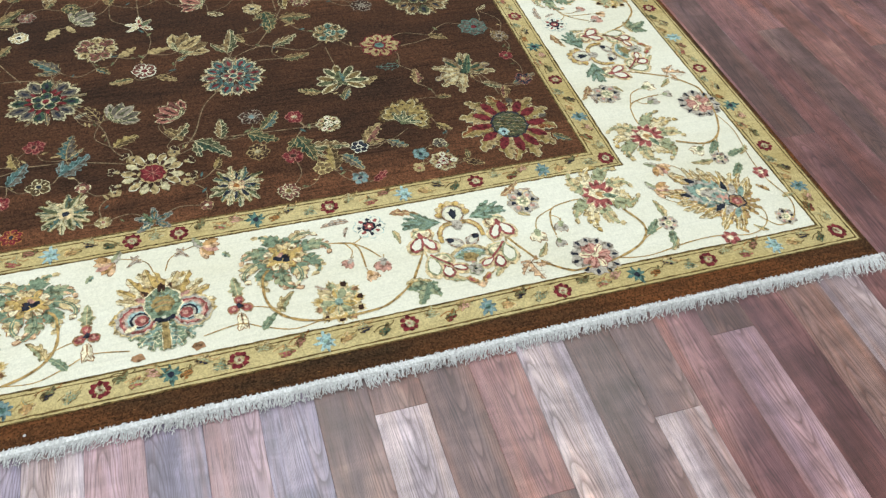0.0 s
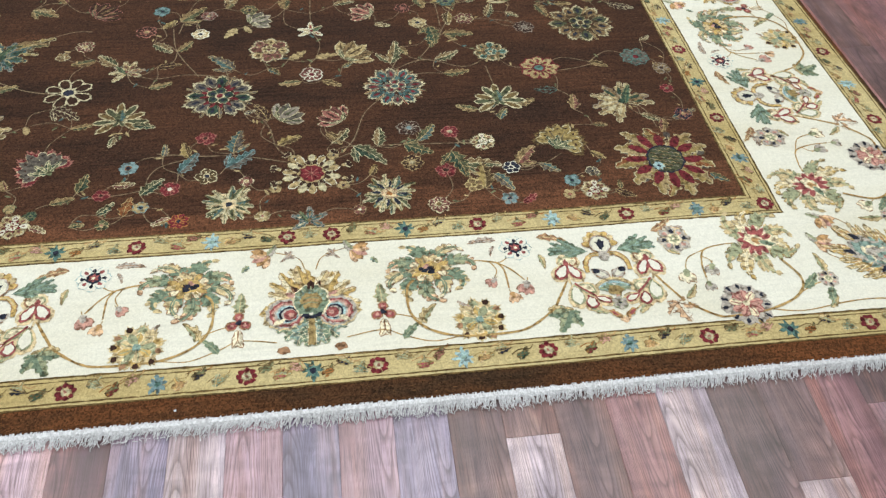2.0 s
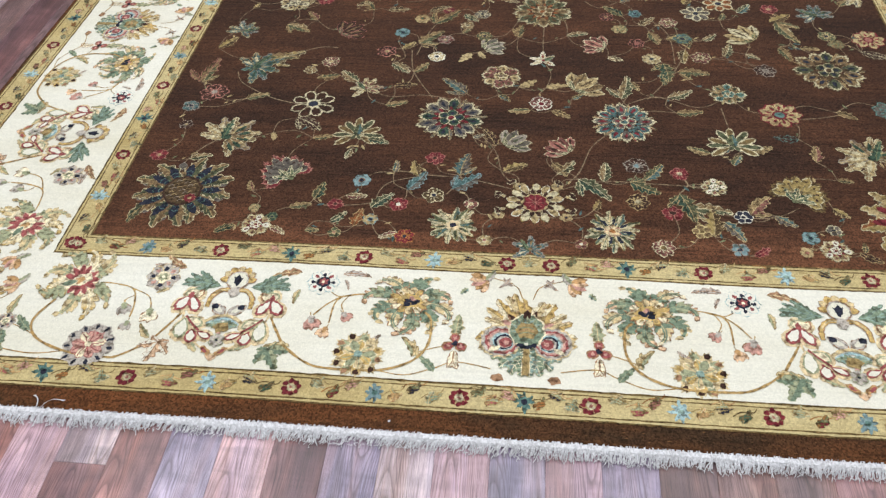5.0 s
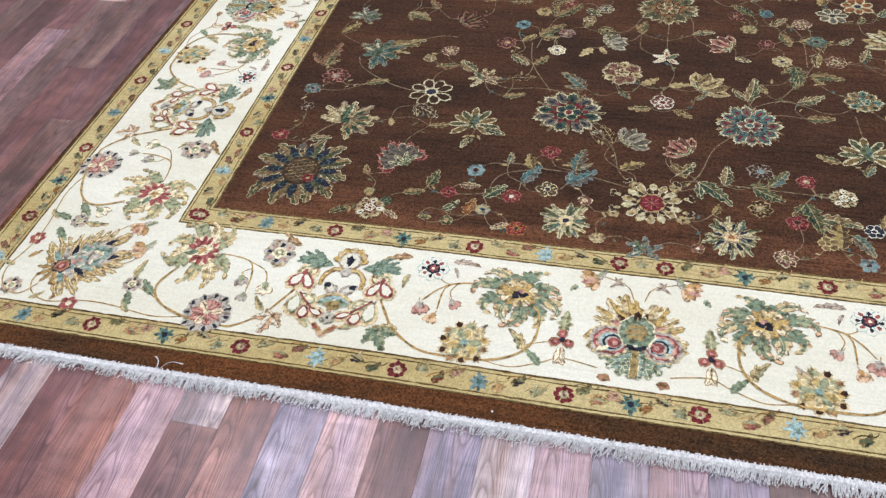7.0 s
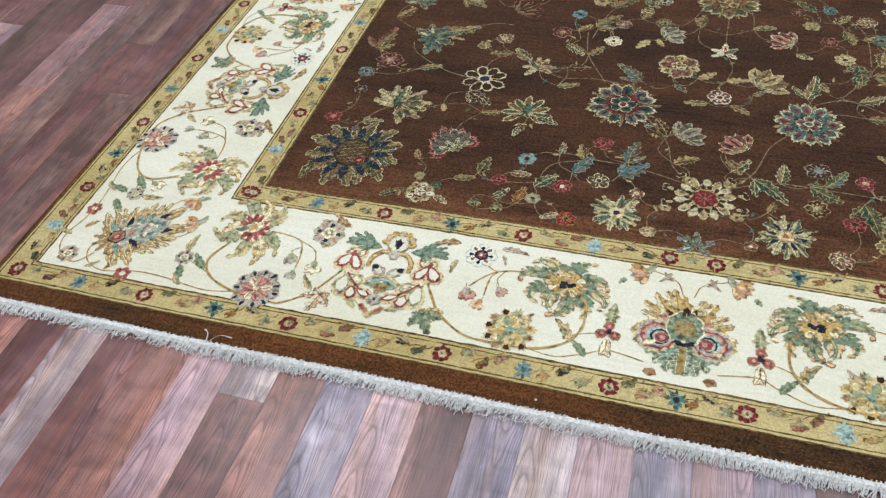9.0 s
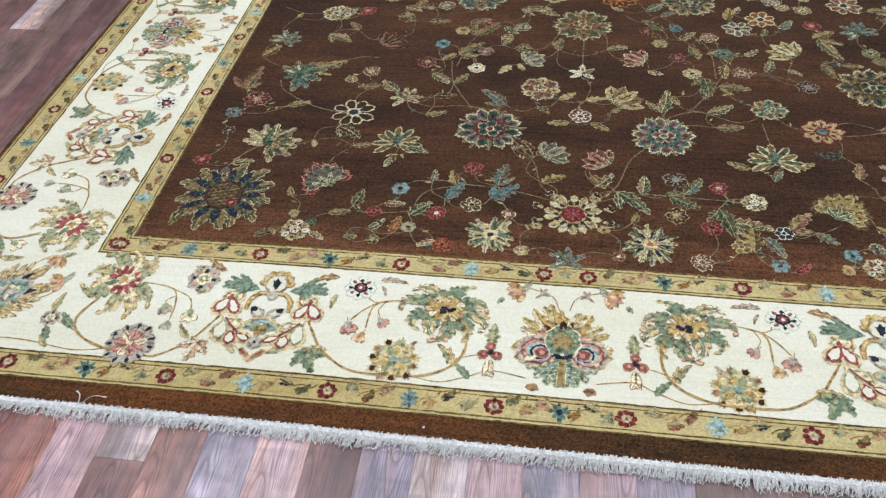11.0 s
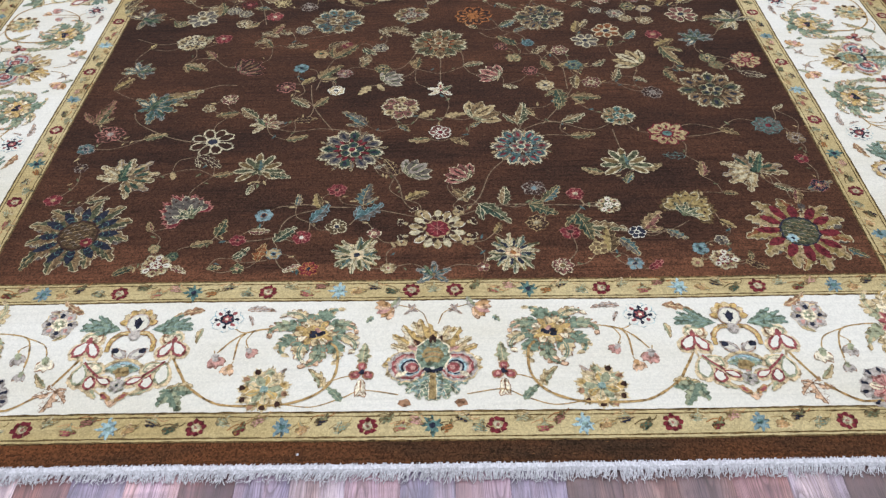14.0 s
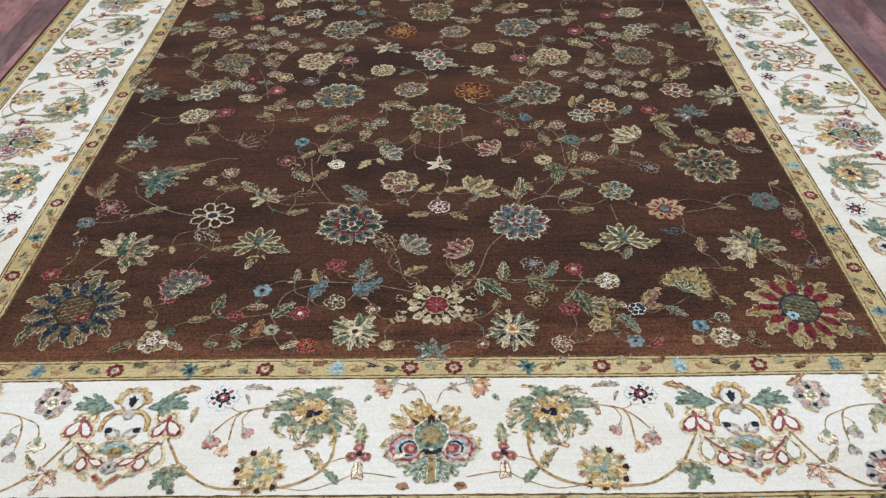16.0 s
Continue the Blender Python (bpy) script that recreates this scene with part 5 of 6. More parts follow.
sprig(-0.089, 0.957, 0.038, -120, "teal", "sage")
fan_flower(0.017, 1.112, 0.0335, 0, "ivory", "white", "red", 5)
stalk((0.017, 1.138), (0.016, 1.198), (0.018, 1.298))
tulip(0.121, 1.010, 0.0465, 0, "tan", "ivory", "bronze")
sprig(0.088, 0.948, 0.034, -66, "teal", "sage")
sprig(0.206, 0.953, 0.097, -21, "sage", "ivory")
sprig(0.232, 1.025, 0.039, -144, "sage", "tan")
sprig(-0.168, 0.958, 0.087, 33, "grey", "tan")
small_flower(0.292, 1.130, 0.0250, 8, "white", "ivory", "navy")
small_flower(0.416, 1.142, 0.0265, 6, "rose", "ivory", "bronze")
fan_flower(0.447, 0.788, 0.0560, 0, "shadow", "ivory", "tan", 9)
large_flower(0.461, 0.984, 0.0435, 10, "grey tan green teal tan")
small_flower(0.568, 0.907, 0.0505, 9, "ivory", "red", "teal")
small_flower(0.567, 1.090, 0.0275, 8, "shadow", "grey", "grey")
large_flower(0.719, 1.096, 0.0860, 13, "grey tan navy sage bronze")
small_flower(0.822, 0.934, 0.0370, 8, "grey", "teal", "red")
fan_flower(0.737, 0.759, 0.0685, 30, "tan", "ivory", "green", 9)
large_flower(0.566, 0.643, 0.0670, 14, "bronze ochre bronze bronze grey", "carnation", -30)
sprig(0.838, 0.688, 0.069, -79, "grey", "tan")
small_flower(0.868, 0.701, 0.0215, 6, "navy", "rose", "tan")
small_flower(0.227, 0.705, 0.0265, 6, "shadow", "grey", "blue")
small_flower(0.317, 0.683, 0.0215, 6, "red", "rose", "ivory")
large_flower(0.386, 0.642, 0.0285, 8, "tan ivory rose white sage")
small_flower(0.223, 0.587, 0.0255, 8, "shadow", "tan", "ivory")
small_flower(0.292, 0.557, 0.0220, 5, "red", "rose", "shadow")
large_flower(0.166, 0.495, 0.0535, 12, "ivory navy tan ivory orange", "ragged dark", -10)
small_flower(0.264, 0.455, 0.0240, 8, "rose", "ivory", "bronze")
small_flower(0.345, 0.506, 0.0200, 5, "tan", "gold", "bronze")
small_flower(0.433, 0.554, 0.0200, 6, "navy", "white", "navy")
small_flower(0.413, 0.459, 0.0185, 6, "blue", "grey", "navy")
sprig(0.439, 0.444, 0.039, -66, "red", "rose")
large_flower(0.597, 0.467, 0.0305, 9, "tan ivory rose white red")
small_flower(0.555, 0.500, 0.0185, 5, "blue", "teal", "navy")
small_flower(0.606, 0.525, 0.0155, 5, "grey", "ivory", "navy")
small_flower(0.102, 0.455, 0.0140, 5, "rose", "tan", "white")
small_flower(0.540, 0.459, 0.0135, 5, "ivory", "tan", "rose")
sprig(0.099, 0.653, 0.092, -120, "green", "ivory")
sprig(0.153, 0.648, 0.064, -15, "sage", "ivory")
sprig(0.210, 0.651, 0.071, -129, "green", "tan")
sprig(0.241, 0.657, 0.068, -46, "teal", "tan")
sprig(0.311, 0.618, 0.089, -155, "green", "tan")
sprig(0.324, 0.573, 0.088, -82, "sage", "ivory")
sprig(0.367, 0.494, 0.081, -16, "bronze", "tan")
sprig(0.391, 0.537, 0.063, -133, "grey", "tan")
sprig(0.497, 0.562, 0.050, -136, "grey", "tan")
sprig(0.449, 0.562, 0.073, -30, "rose", "tan")
sprig(0.618, 0.591, 0.039, -143, "bronze", "tan")
sprig(0.768, 0.708, 0.047, -115, "sage", "grey")
sprig(0.393, 0.757, 0.052, 78, "sage", "green")
sprig(0.486, 0.769, 0.048, -78, "tan", "sage")
sprig(0.438, 0.718, 0.042, -15, "teal", "green")
sprig(0.594, 0.818, 0.054, 94, "shadow", "teal")
sprig(0.616, 0.740, 0.055, -19, "rose", "tan")
sprig(0.647, 0.680, 0.032, -83, "sage", "green")
sprig(0.332, 0.905, 0.061, -97, "sage", "tan")
sprig(0.318, 0.964, 0.067, -75, "sage", "ivory")
sprig(0.316, 1.075, 0.059, -172, "green", "sage")
sprig(0.352, 1.074, 0.075, -81, "sage", "tan")
sprig(0.699, 0.924, 0.047, -111, "tan", "sage")
sprig(0.854, 1.006, 0.034, -71, "tan", "grey")
sprig(0.813, 0.688, 0.048, 178, "rose", "tan")
small_flower(0.873, 0.883, 0.0240, 5, "tan", "grey", "shadow")
small_flower(0.861, 0.800, 0.0170, 5, "red", "rose", "sage")
sprig(0.860, 0.497, 0.045, -140, "teal", "tan")
sprig(0.641, 0.466, 0.045, -137, "shadow", "tan")
sprig(0.652, 0.466, 0.026, -16, "green", "tan")
sprig(0.055, 0.668, 0.057, -52, "sage", "ivory")
sprig(0.043, 0.704, 0.052, -134, "tan", "sage")
sprig(-0.064, 0.670, 0.057, -49, "bronze", "tan")
sprig(-0.157, 0.652, 0.074, 3, "grey", "tan")
sprig(-0.172, 0.606, 0.077, -62, "grey", "blue")
sprig(-0.269, 0.598, 0.070, -39, "grey", "blue")
sprig(-0.249, 0.644, 0.053, 26, "bronze", "sage")
sprig(-0.305, 0.654, 0.039, -15, "grey", "sage")
sprig(-0.339, 0.537, 0.063, -34, "green", "ivory")
sprig(-0.398, 0.573, 0.044, -103, "rose", "ivory")
sprig(-0.366, 0.479, 0.053, -2, "orange", "tan")
sprig(-0.419, 0.488, 0.044, -57, "green", "grey")
sprig(-0.467, 0.556, 0.057, -22, "green", "tan")
sprig(-0.514, 0.527, 0.047, -65, "sage", "tan")
sprig(-0.608, 0.575, 0.033, 35, "rose", "tan")
sprig(-0.655, 0.442, 0.045, -44, "green", "tan")
sprig(-0.541, 0.465, 0.037, -104, "rose", "ivory")
sprig(-0.565, 0.839, 0.075, -111, "shadow", "grey")
sprig(-0.362, 0.903, 0.054, -87, "sage", "tan")
sprig(-0.351, 0.984, 0.056, -91, "shadow", "tan")
sprig(-0.370, 1.083, 0.063, -121, "sage", "ivory")
sprig(-0.309, 1.045, 0.054, -47, "sage", "tan")
sprig(-0.512, 0.765, 0.045, -86, "sage", "green")
sprig(-0.383, 0.767, 0.052, -95, "green", "ivory")
sprig(-0.416, 0.729, 0.035, 178, "sage", "grey")
sprig(-0.612, 0.780, 0.028, -154, "ivory", "tan")
sprig(-0.139, 0.787, 0.027, -73, "navy", "grey")
sprig(-0.086, 0.759, 0.066, 18, "shadow", "tan")
small_flower(-0.127, 0.561, 0.0155, 4, "rose", "ivory", "tan")
small_flower(-0.026, 0.622, 0.0135, 5, "ivory", "tan", "navy")
small_flower(0.054, 0.627, 0.0135, 5, "ivory", "tan", "navy")
small_flower(-0.067, 0.532, 0.0130, 5, "ivory", "tan", "navy")
small_flower(0.073, 0.530, 0.0130, 5, "ivory", "tan", "navy")
sprig(0.130, 0.557, 0.034, -37, "bronze", "tan")
sprig(-0.171, 1.141, 0.051, 157, "ivory", "tan")
sprig(-0.150, 1.146, 0.034, -159, "ivory", "tan")
stalk((-0.014, 0.604), (-0.064, 0.660), (-0.085, 0.739), (-0.141, 0.823))
stalk((0.041, 0.603), (0.098, 0.668), (0.132, 0.767), (0.184, 0.830))
stalk((0.053, 0.612), (0.141, 0.648), (0.253, 0.647), (0.364, 0.642))
stalk((-0.032, 0.610), (-0.144, 0.642), (-0.231, 0.649), (-0.319, 0.664))
stalk((0.168, 0.896), (0.283, 0.964), (0.390, 0.928), (0.468, 0.986))
stalk((-0.159, 0.923), (-0.271, 0.947), (-0.352, 0.937), (-0.411, 0.961))
stalk((0.268, 0.953), (0.336, 1.062), (0.376, 1.153))
stalk((-0.249, 0.936), (-0.309, 1.045), (-0.327, 1.148))
stalk((0.451, 0.794), (0.443, 0.870), (0.438, 0.927))
stalk((0.792, 0.659), (0.784, 0.718), (0.753, 0.770))
stalk((-0.789, 0.660), (-0.775, 0.698), (-0.739, 0.747))
stalk((0.589, 0.891), (0.660, 0.901), (0.734, 0.924))
stalk((-0.570, 0.894), (-0.649, 0.918), (-0.739, 0.977), (-0.765, 1.025))
stalk((-0.298, 0.537), (-0.331, 0.563), (-0.313, 0.617), (-0.243, 0.644))
stalk((0.366, 0.572), (0.423, 0.554), (0.496, 0.556), (0.551, 0.588))
stalk((-0.440, 0.538), (-0.375, 0.543), (-0.329, 0.554))
stalk((0.237, 1.001), (0.203, 0.918), (0.200, 0.873))
stalk((-0.197, 0.982), (-0.180, 0.923), (-0.184, 0.878))
stalk((0.448, 1.139), (0.519, 1.124), (0.573, 1.097))
stalk((-0.526, 1.150), (-0.570, 1.151), (-0.624, 1.125))
large_flower(0.012, 1.353, 0.0815, 14, "ivory sage bronze tan orange")
small_flower(0.113, 1.511, 0.0565, 10, "shadow", "orange", "orange")
large_flower(0.310, 1.496, 0.0780, 13, "grey tan navy sage grey")
large_flower(-0.286, 1.492, 0.0780, 13, "tan teal bronze tan grey")
fan_flower(0.154, 1.646, 0.0425, 180, "grey", "ivory", "tan", 7)
large_flower(-0.644, 1.716, 0.0695, 12, "sage grey green tan sage")
small_flower(-0.692, 1.519, 0.0450, 8, "grey", "ivory", "bronze")
small_flower(-0.478, 1.524, 0.0260, 8, "red", "rose", "ivory")
small_flower(-0.566, 1.603, 0.0245, 6, "shadow", "red", "rose")
small_flower(-0.465, 1.611, 0.0285, 6, "bronze", "gold", "tan")
small_flower(-0.568, 1.544, 0.0225, 6, "grey", "ivory", "shadow")
large_flower(-0.380, 1.717, 0.0620, 10, "tan ivory sage ivory red")
large_flower(-0.163, 1.650, 0.0410, 8, "tan ivory bronze tan rose")
large_flower(-0.071, 1.522, 0.0515, 9, "grey tan sage grey rose")
sprig(-0.163, 1.431, 0.085, -75, "tan", "ivory")
sprig(-0.023, 1.594, 0.039, -64, "tan", "ivory")
small_flower(0.012, 1.700, 0.0470, 8, "grey", "ivory", "red")
fan_flower(-0.865, 1.523, 0.0570, -60, "grey", "tan", "green", 7)
sprig(-0.941, 1.578, 0.115, -11, "tan", "ivory")
sprig(-0.644, 1.535, 0.081, -8, "sage", "tan")
sprig(-0.496, 1.023, 0.058, 114, "sage", "tan")
tulip(-0.506, 1.241, 0.0425, 0, "shadow", "rose", "tan")
large_flower(-0.694, 1.377, 0.0460, 9, "tan ivory shadow ivory grey")
fan_flower(-0.807, 1.224, 0.0440, -20, "teal", "tan", "grey", 7)
sprig(-0.690, 1.260, 0.076, -103, "sage", "tan")
sprig(-0.610, 1.288, 0.053, 28, "rose", "tan")
sprig(-0.850, 1.135, 0.068, -44, "bronze", "tan")
small_flower(-0.363, 1.232, 0.0220, 6, "blue", "teal", "navy")
sprig(-0.418, 1.346, 0.058, -69, "tan", "ivory")
small_flower(-0.608, 1.398, 0.0250, 5, "red", "rose", "ivory")
sprig(-0.808, 1.345, 0.031, -36, "bronze", "tan")
small_flower(-0.317, 1.306, 0.0225, 6, "ivory", "tan", "green")
small_flower(-0.153, 1.334, 0.0230, 6, "grey", "ivory", "navy")
small_flower(-0.248, 1.352, 0.0175, 5, "red", "rose", "tan")
sprig(-0.282, 1.281, 0.096, -51, "sage", "tan")
sprig(-0.311, 1.179, 0.087, -34, "sage", "tan")
sprig(-0.353, 1.152, 0.045, -51, "bronze", "tan")
small_flower(-0.243, 1.201, 0.0215, 6, "rose", "grey", "tan")
tulip(-0.114, 1.176, 0.0350, -60, "grey", "ivory", "sage")
sprig(-0.067, 1.262, 0.045, -134, "tan", "sage")
tulip(0.150, 1.193, 0.0370, 60, "rose", "ivory", "shadow")
sprig(0.182, 1.136, 0.039, -125, "tan", "ivory")
small_flower(0.259, 1.202, 0.0215, 6, "shadow", "rose", "rose")
small_flower(0.378, 1.229, 0.0265, 6, "teal", "sage", "navy")
tulip(0.534, 1.255, 0.0455, 0, "ivory", "tan", "bronze")
small_flower(0.850, 1.243, 0.0420, 8, "ivory", "red", "rose")
sprig(0.818, 1.185, 0.069, -121, "shadow", "grey")
sprig(0.811, 1.244, 0.068, -50, "grey", "tan")
fan_flower(0.741, 1.362, 0.0470, 20, "teal", "grey", "sage", 7)
sprig(0.632, 1.324, 0.108, -171, "sage", "tan")
small_flower(0.765, 1.218, 0.0215, 6, "tan", "sage", "bronze")
small_flower(0.728, 1.504, 0.0445, 8, "rose", "ivory", "navy")
fan_flower(0.872, 1.466, 0.0555, 50, "grey", "ivory", "sage", 7)
sprig(0.736, 1.576, 0.092, -54, "bronze", "grey")
small_flower(0.505, 1.607, 0.0300, 7, "rose", "ivory", "navy")
small_flower(0.534, 1.515, 0.0255, 6, "grey", "ivory", "rose")
small_flower(0.427, 1.360, 0.0355, 7, "grey", "ivory", "navy")
small_flower(0.493, 1.414, 0.0395, 7, "orange", "ivory", "navy")
small_flower(0.624, 1.388, 0.0245, 6, "red", "rose", "tan")
small_flower(0.348, 1.308, 0.0255, 6, "rose", "ivory", "bronze")
small_flower(0.218, 1.271, 0.0225, 6, "white", "sage", "tan")
sprig(0.275, 1.291, 0.056, -30, "tan", "ivory")
small_flower(0.185, 1.333, 0.0210, 5, "shadow", "rose", "tan")
small_flower(0.602, 1.609, 0.0265, 6, "rose", "grey", "navy")
small_flower(0.625, 1.542, 0.0225, 6, "white", "grey", "navy")
sprig(0.671, 1.559, 0.060, -24, "bronze", "tan")
sprig(0.412, 1.565, 0.045, -57, "sage", "ivory")
sprig(0.294, 1.605, 0.060, -21, "tan", "ivory")
sprig(0.487, 1.327, 0.038, -35, "green", "tan")
sprig(0.401, 1.409, 0.065, -22, "bronze", "tan")
sprig(0.227, 1.413, 0.054, -43, "grey", "tan")
sprig(0.366, 1.253, 0.058, -156, "sage", "tan")
sprig(0.319, 1.112, 0.081, -166, "green", "tan")
sprig(0.530, 1.163, 0.038, -113, "sage", "ivory")
sprig(0.616, 1.324, 0.070, -65, "bronze", "sage")
sprig(-0.199, 1.235, 0.052, -32, "sage", "tan")
sprig(-0.413, 1.427, 0.034, 100, "tan", "ivory")
small_flower(-0.382, 1.443, 0.0250, 6, "grey", "ivory", "tan")
small_flower(-0.271, 1.722, 0.0275, 6, "rose", "grey", "navy")
sprig(-0.299, 1.638, 0.039, -142, "ivory", "tan")
small_flower(-0.382, 1.583, 0.0260, 6, "shadow", "grey", "grey")
stalk((-0.376, 1.393), (-0.280, 1.424), (-0.219, 1.508))
stalk((-0.312, 1.124), (-0.281, 1.266), (-0.208, 1.357), (-0.175, 1.341))
stalk((0.349, 1.111), (0.342, 1.253), (0.280, 1.347))
stalk((-0.497, 1.479), (-0.523, 1.587), (-0.553, 1.663))
stalk((0.561, 1.473), (0.568, 1.617), (0.545, 1.695))
stalk((0.128, 1.415), (0.168, 1.381), (0.219, 1.413))
stalk((-0.857, 1.404), (-0.782, 1.370), (-0.720, 1.384))
small_flower(0.560, 1.485, 0.0207, 5, "tan", "ivory", "bronze")
small_flower(0.578, 1.558, 0.0240, 6, "sage", "tan", "navy")
small_flower(0.478, 1.537, 0.0201, 5, "grey", "ivory", "navy")
sprig(0.645, 1.593, 0.059, -22, "bronze", "ivory")
sprig(0.751, 1.609, 0.064, -57, "tan", "tan")
small_flower(0.566, 1.628, 0.0226, 6, "grey", "ivory", "navy")
small_flower(0.468, 1.639, 0.0209, 5, "tan", "ivory", "shadow")
small_flower(0.386, 1.618, 0.0248, 6, "grey", "ivory", "navy")
small_flower(0.499, 1.701, 0.0205, 5, "tan", "ivory", "bronze")
sprig(-0.326, 1.716, 0.065, -31, "sage", "tan")
sprig(-0.754, 1.726, 0.053, 151, "sage", "ivory")
sprig(-0.500, 1.681, 0.069, 20, "rose", "tan")
sprig(-0.745, 1.618, 0.060, 28, "tan", "ivory")
sprig(-0.499, 1.573, 0.049, 72, "teal", "tan")
sprig(-0.646, 1.576, 0.069, 110, "tan", "ivory")
small_flower(-0.563, 1.486, 0.0249, 5, "tan", "ivory", "shadow")
sprig(-0.465, 1.423, 0.059, -11, "rose", "tan")
sprig(-0.460, 1.347, 0.058, 41, "sage", "tan")
sprig(-0.633, 1.245, 0.052, 61, "tan", "ivory")
sprig(-0.201, 1.335, 0.053, -148, "green", "ivory")
small_flower(-0.190, 1.275, 0.0196, 6, "tan", "ivory", "shadow")
small_flower(-0.140, 1.223, 0.0234, 6, "sage", "tan", "navy")
sprig(-0.050, 1.221, 0.061, 5, "sage", "tan")
sprig(-0.108, 1.437, 0.062, -136, "tan", "ivory")
sprig(0.289, 1.665, 0.050, 153, "tan", "ivory")
sprig(0.074, 1.670, 0.050, 53, "tan", "ivory")
sprig(-0.063, 1.651, 0.053, 115, "teal", "tan")
small_flower(-0.752, 1.487, 0.0204, 6, "sage", "tan", "navy")
sprig(-0.513, 1.368, 0.047, -53, "tan", "ivory")
sprig(-0.299, 1.343, 0.060, -49, "tan", "ivory")
sprig(-0.676, 1.344, 0.068, -22, "tan", "ivory")
sprig(0.317, 1.708, 0.046, -128, "sage", "ivory")
sprig(-0.359, 1.626, 0.069, -3, "sage", "tan")
sprig(-0.648, 1.665, 0.052, -92, "sage", "ivory")
sprig(0.546, 1.703, 0.055, 147, "sage", "tan")
sprig(-0.519, 1.490, 0.047, 146, "sage", "tan")
sprig(-0.501, 1.428, 0.056, -101, "tan", "ivory")
sprig(-0.688, 1.589, 0.060, -89, "tan", "ivory")
small_flower(-0.502, 1.634, 0.0213, 5, "tan", "ivory", "shadow")
sprig(-0.596, 1.624, 0.056, 16, "rose", "ivory")
small_flower(-0.606, 1.564, 0.0245, 6, "grey", "ivory", "navy")
sprig(-0.216, 1.587, 0.059, 54, "tan", "tan")
sprig(0.354, 1.734, 0.056, -64, "sage", "tan")
small_flower(-0.531, 1.708, 0.0198, 5, "grey", "ivory", "navy")
sprig(0.585, 1.712, 0.049, -94, "sage", "ivory")
sprig(0.782, 1.721, 0.059, 128, "tan", "tan")
sprig(0.875, 1.688, 0.070, -108, "tan", "ivory")
small_flower(0.614, 1.473, 0.0248, 6, "tan", "ivory", "bronze")
sprig(0.785, 1.476, 0.055, -68, "sage", "tan")
sprig(0.225, 1.557, 0.051, 40, "sage", "ivory")
sprig(0.124, 1.439, 0.050, 57, "sage", "ivory")
sprig(0.185, 1.445, 0.067, -60, "teal", "ivory")
sprig(0.421, 1.440, 0.046, -40, "bronze", "ivory")
sprig(0.538, 1.367, 0.058, -52, "teal", "ivory")
sprig(0.655, 1.245, 0.052, -4, "tan", "ivory")
small_flower(0.263, 1.352, 0.0194, 6, "teal", "blue", "navy")
sprig(0.228, 1.339, 0.070, 36, "green", "tan")
sprig(0.293, 1.259, 0.061, -150, "sage", "tan")
sprig(0.430, 1.224, 0.047, -63, "sage", "ivory")
sprig(0.337, 1.226, 0.059, -86, "bronze", "tan")
sprig(0.380, 1.176, 0.061, 158, "bronze", "ivory")
sprig(0.079, 1.231, 0.055, -60, "sage", "ivory")
small_flower(0.748, 1.256, 0.0236, 6, "sage", "tan", "navy")
small_flower(0.279, 1.728, 0.0214, 6, "red", "rose", "ivory")
sprig(0.815, 1.410, 0.047, -27, "sage", "tan")
sprig(0.617, 1.196, 0.062, -148, "sage", "tan")
sprig(0.475, 1.150, 0.060, -33, "sage", "ivory")
sprig(0.670, 1.195, 0.047, -85, "tan", "tan")



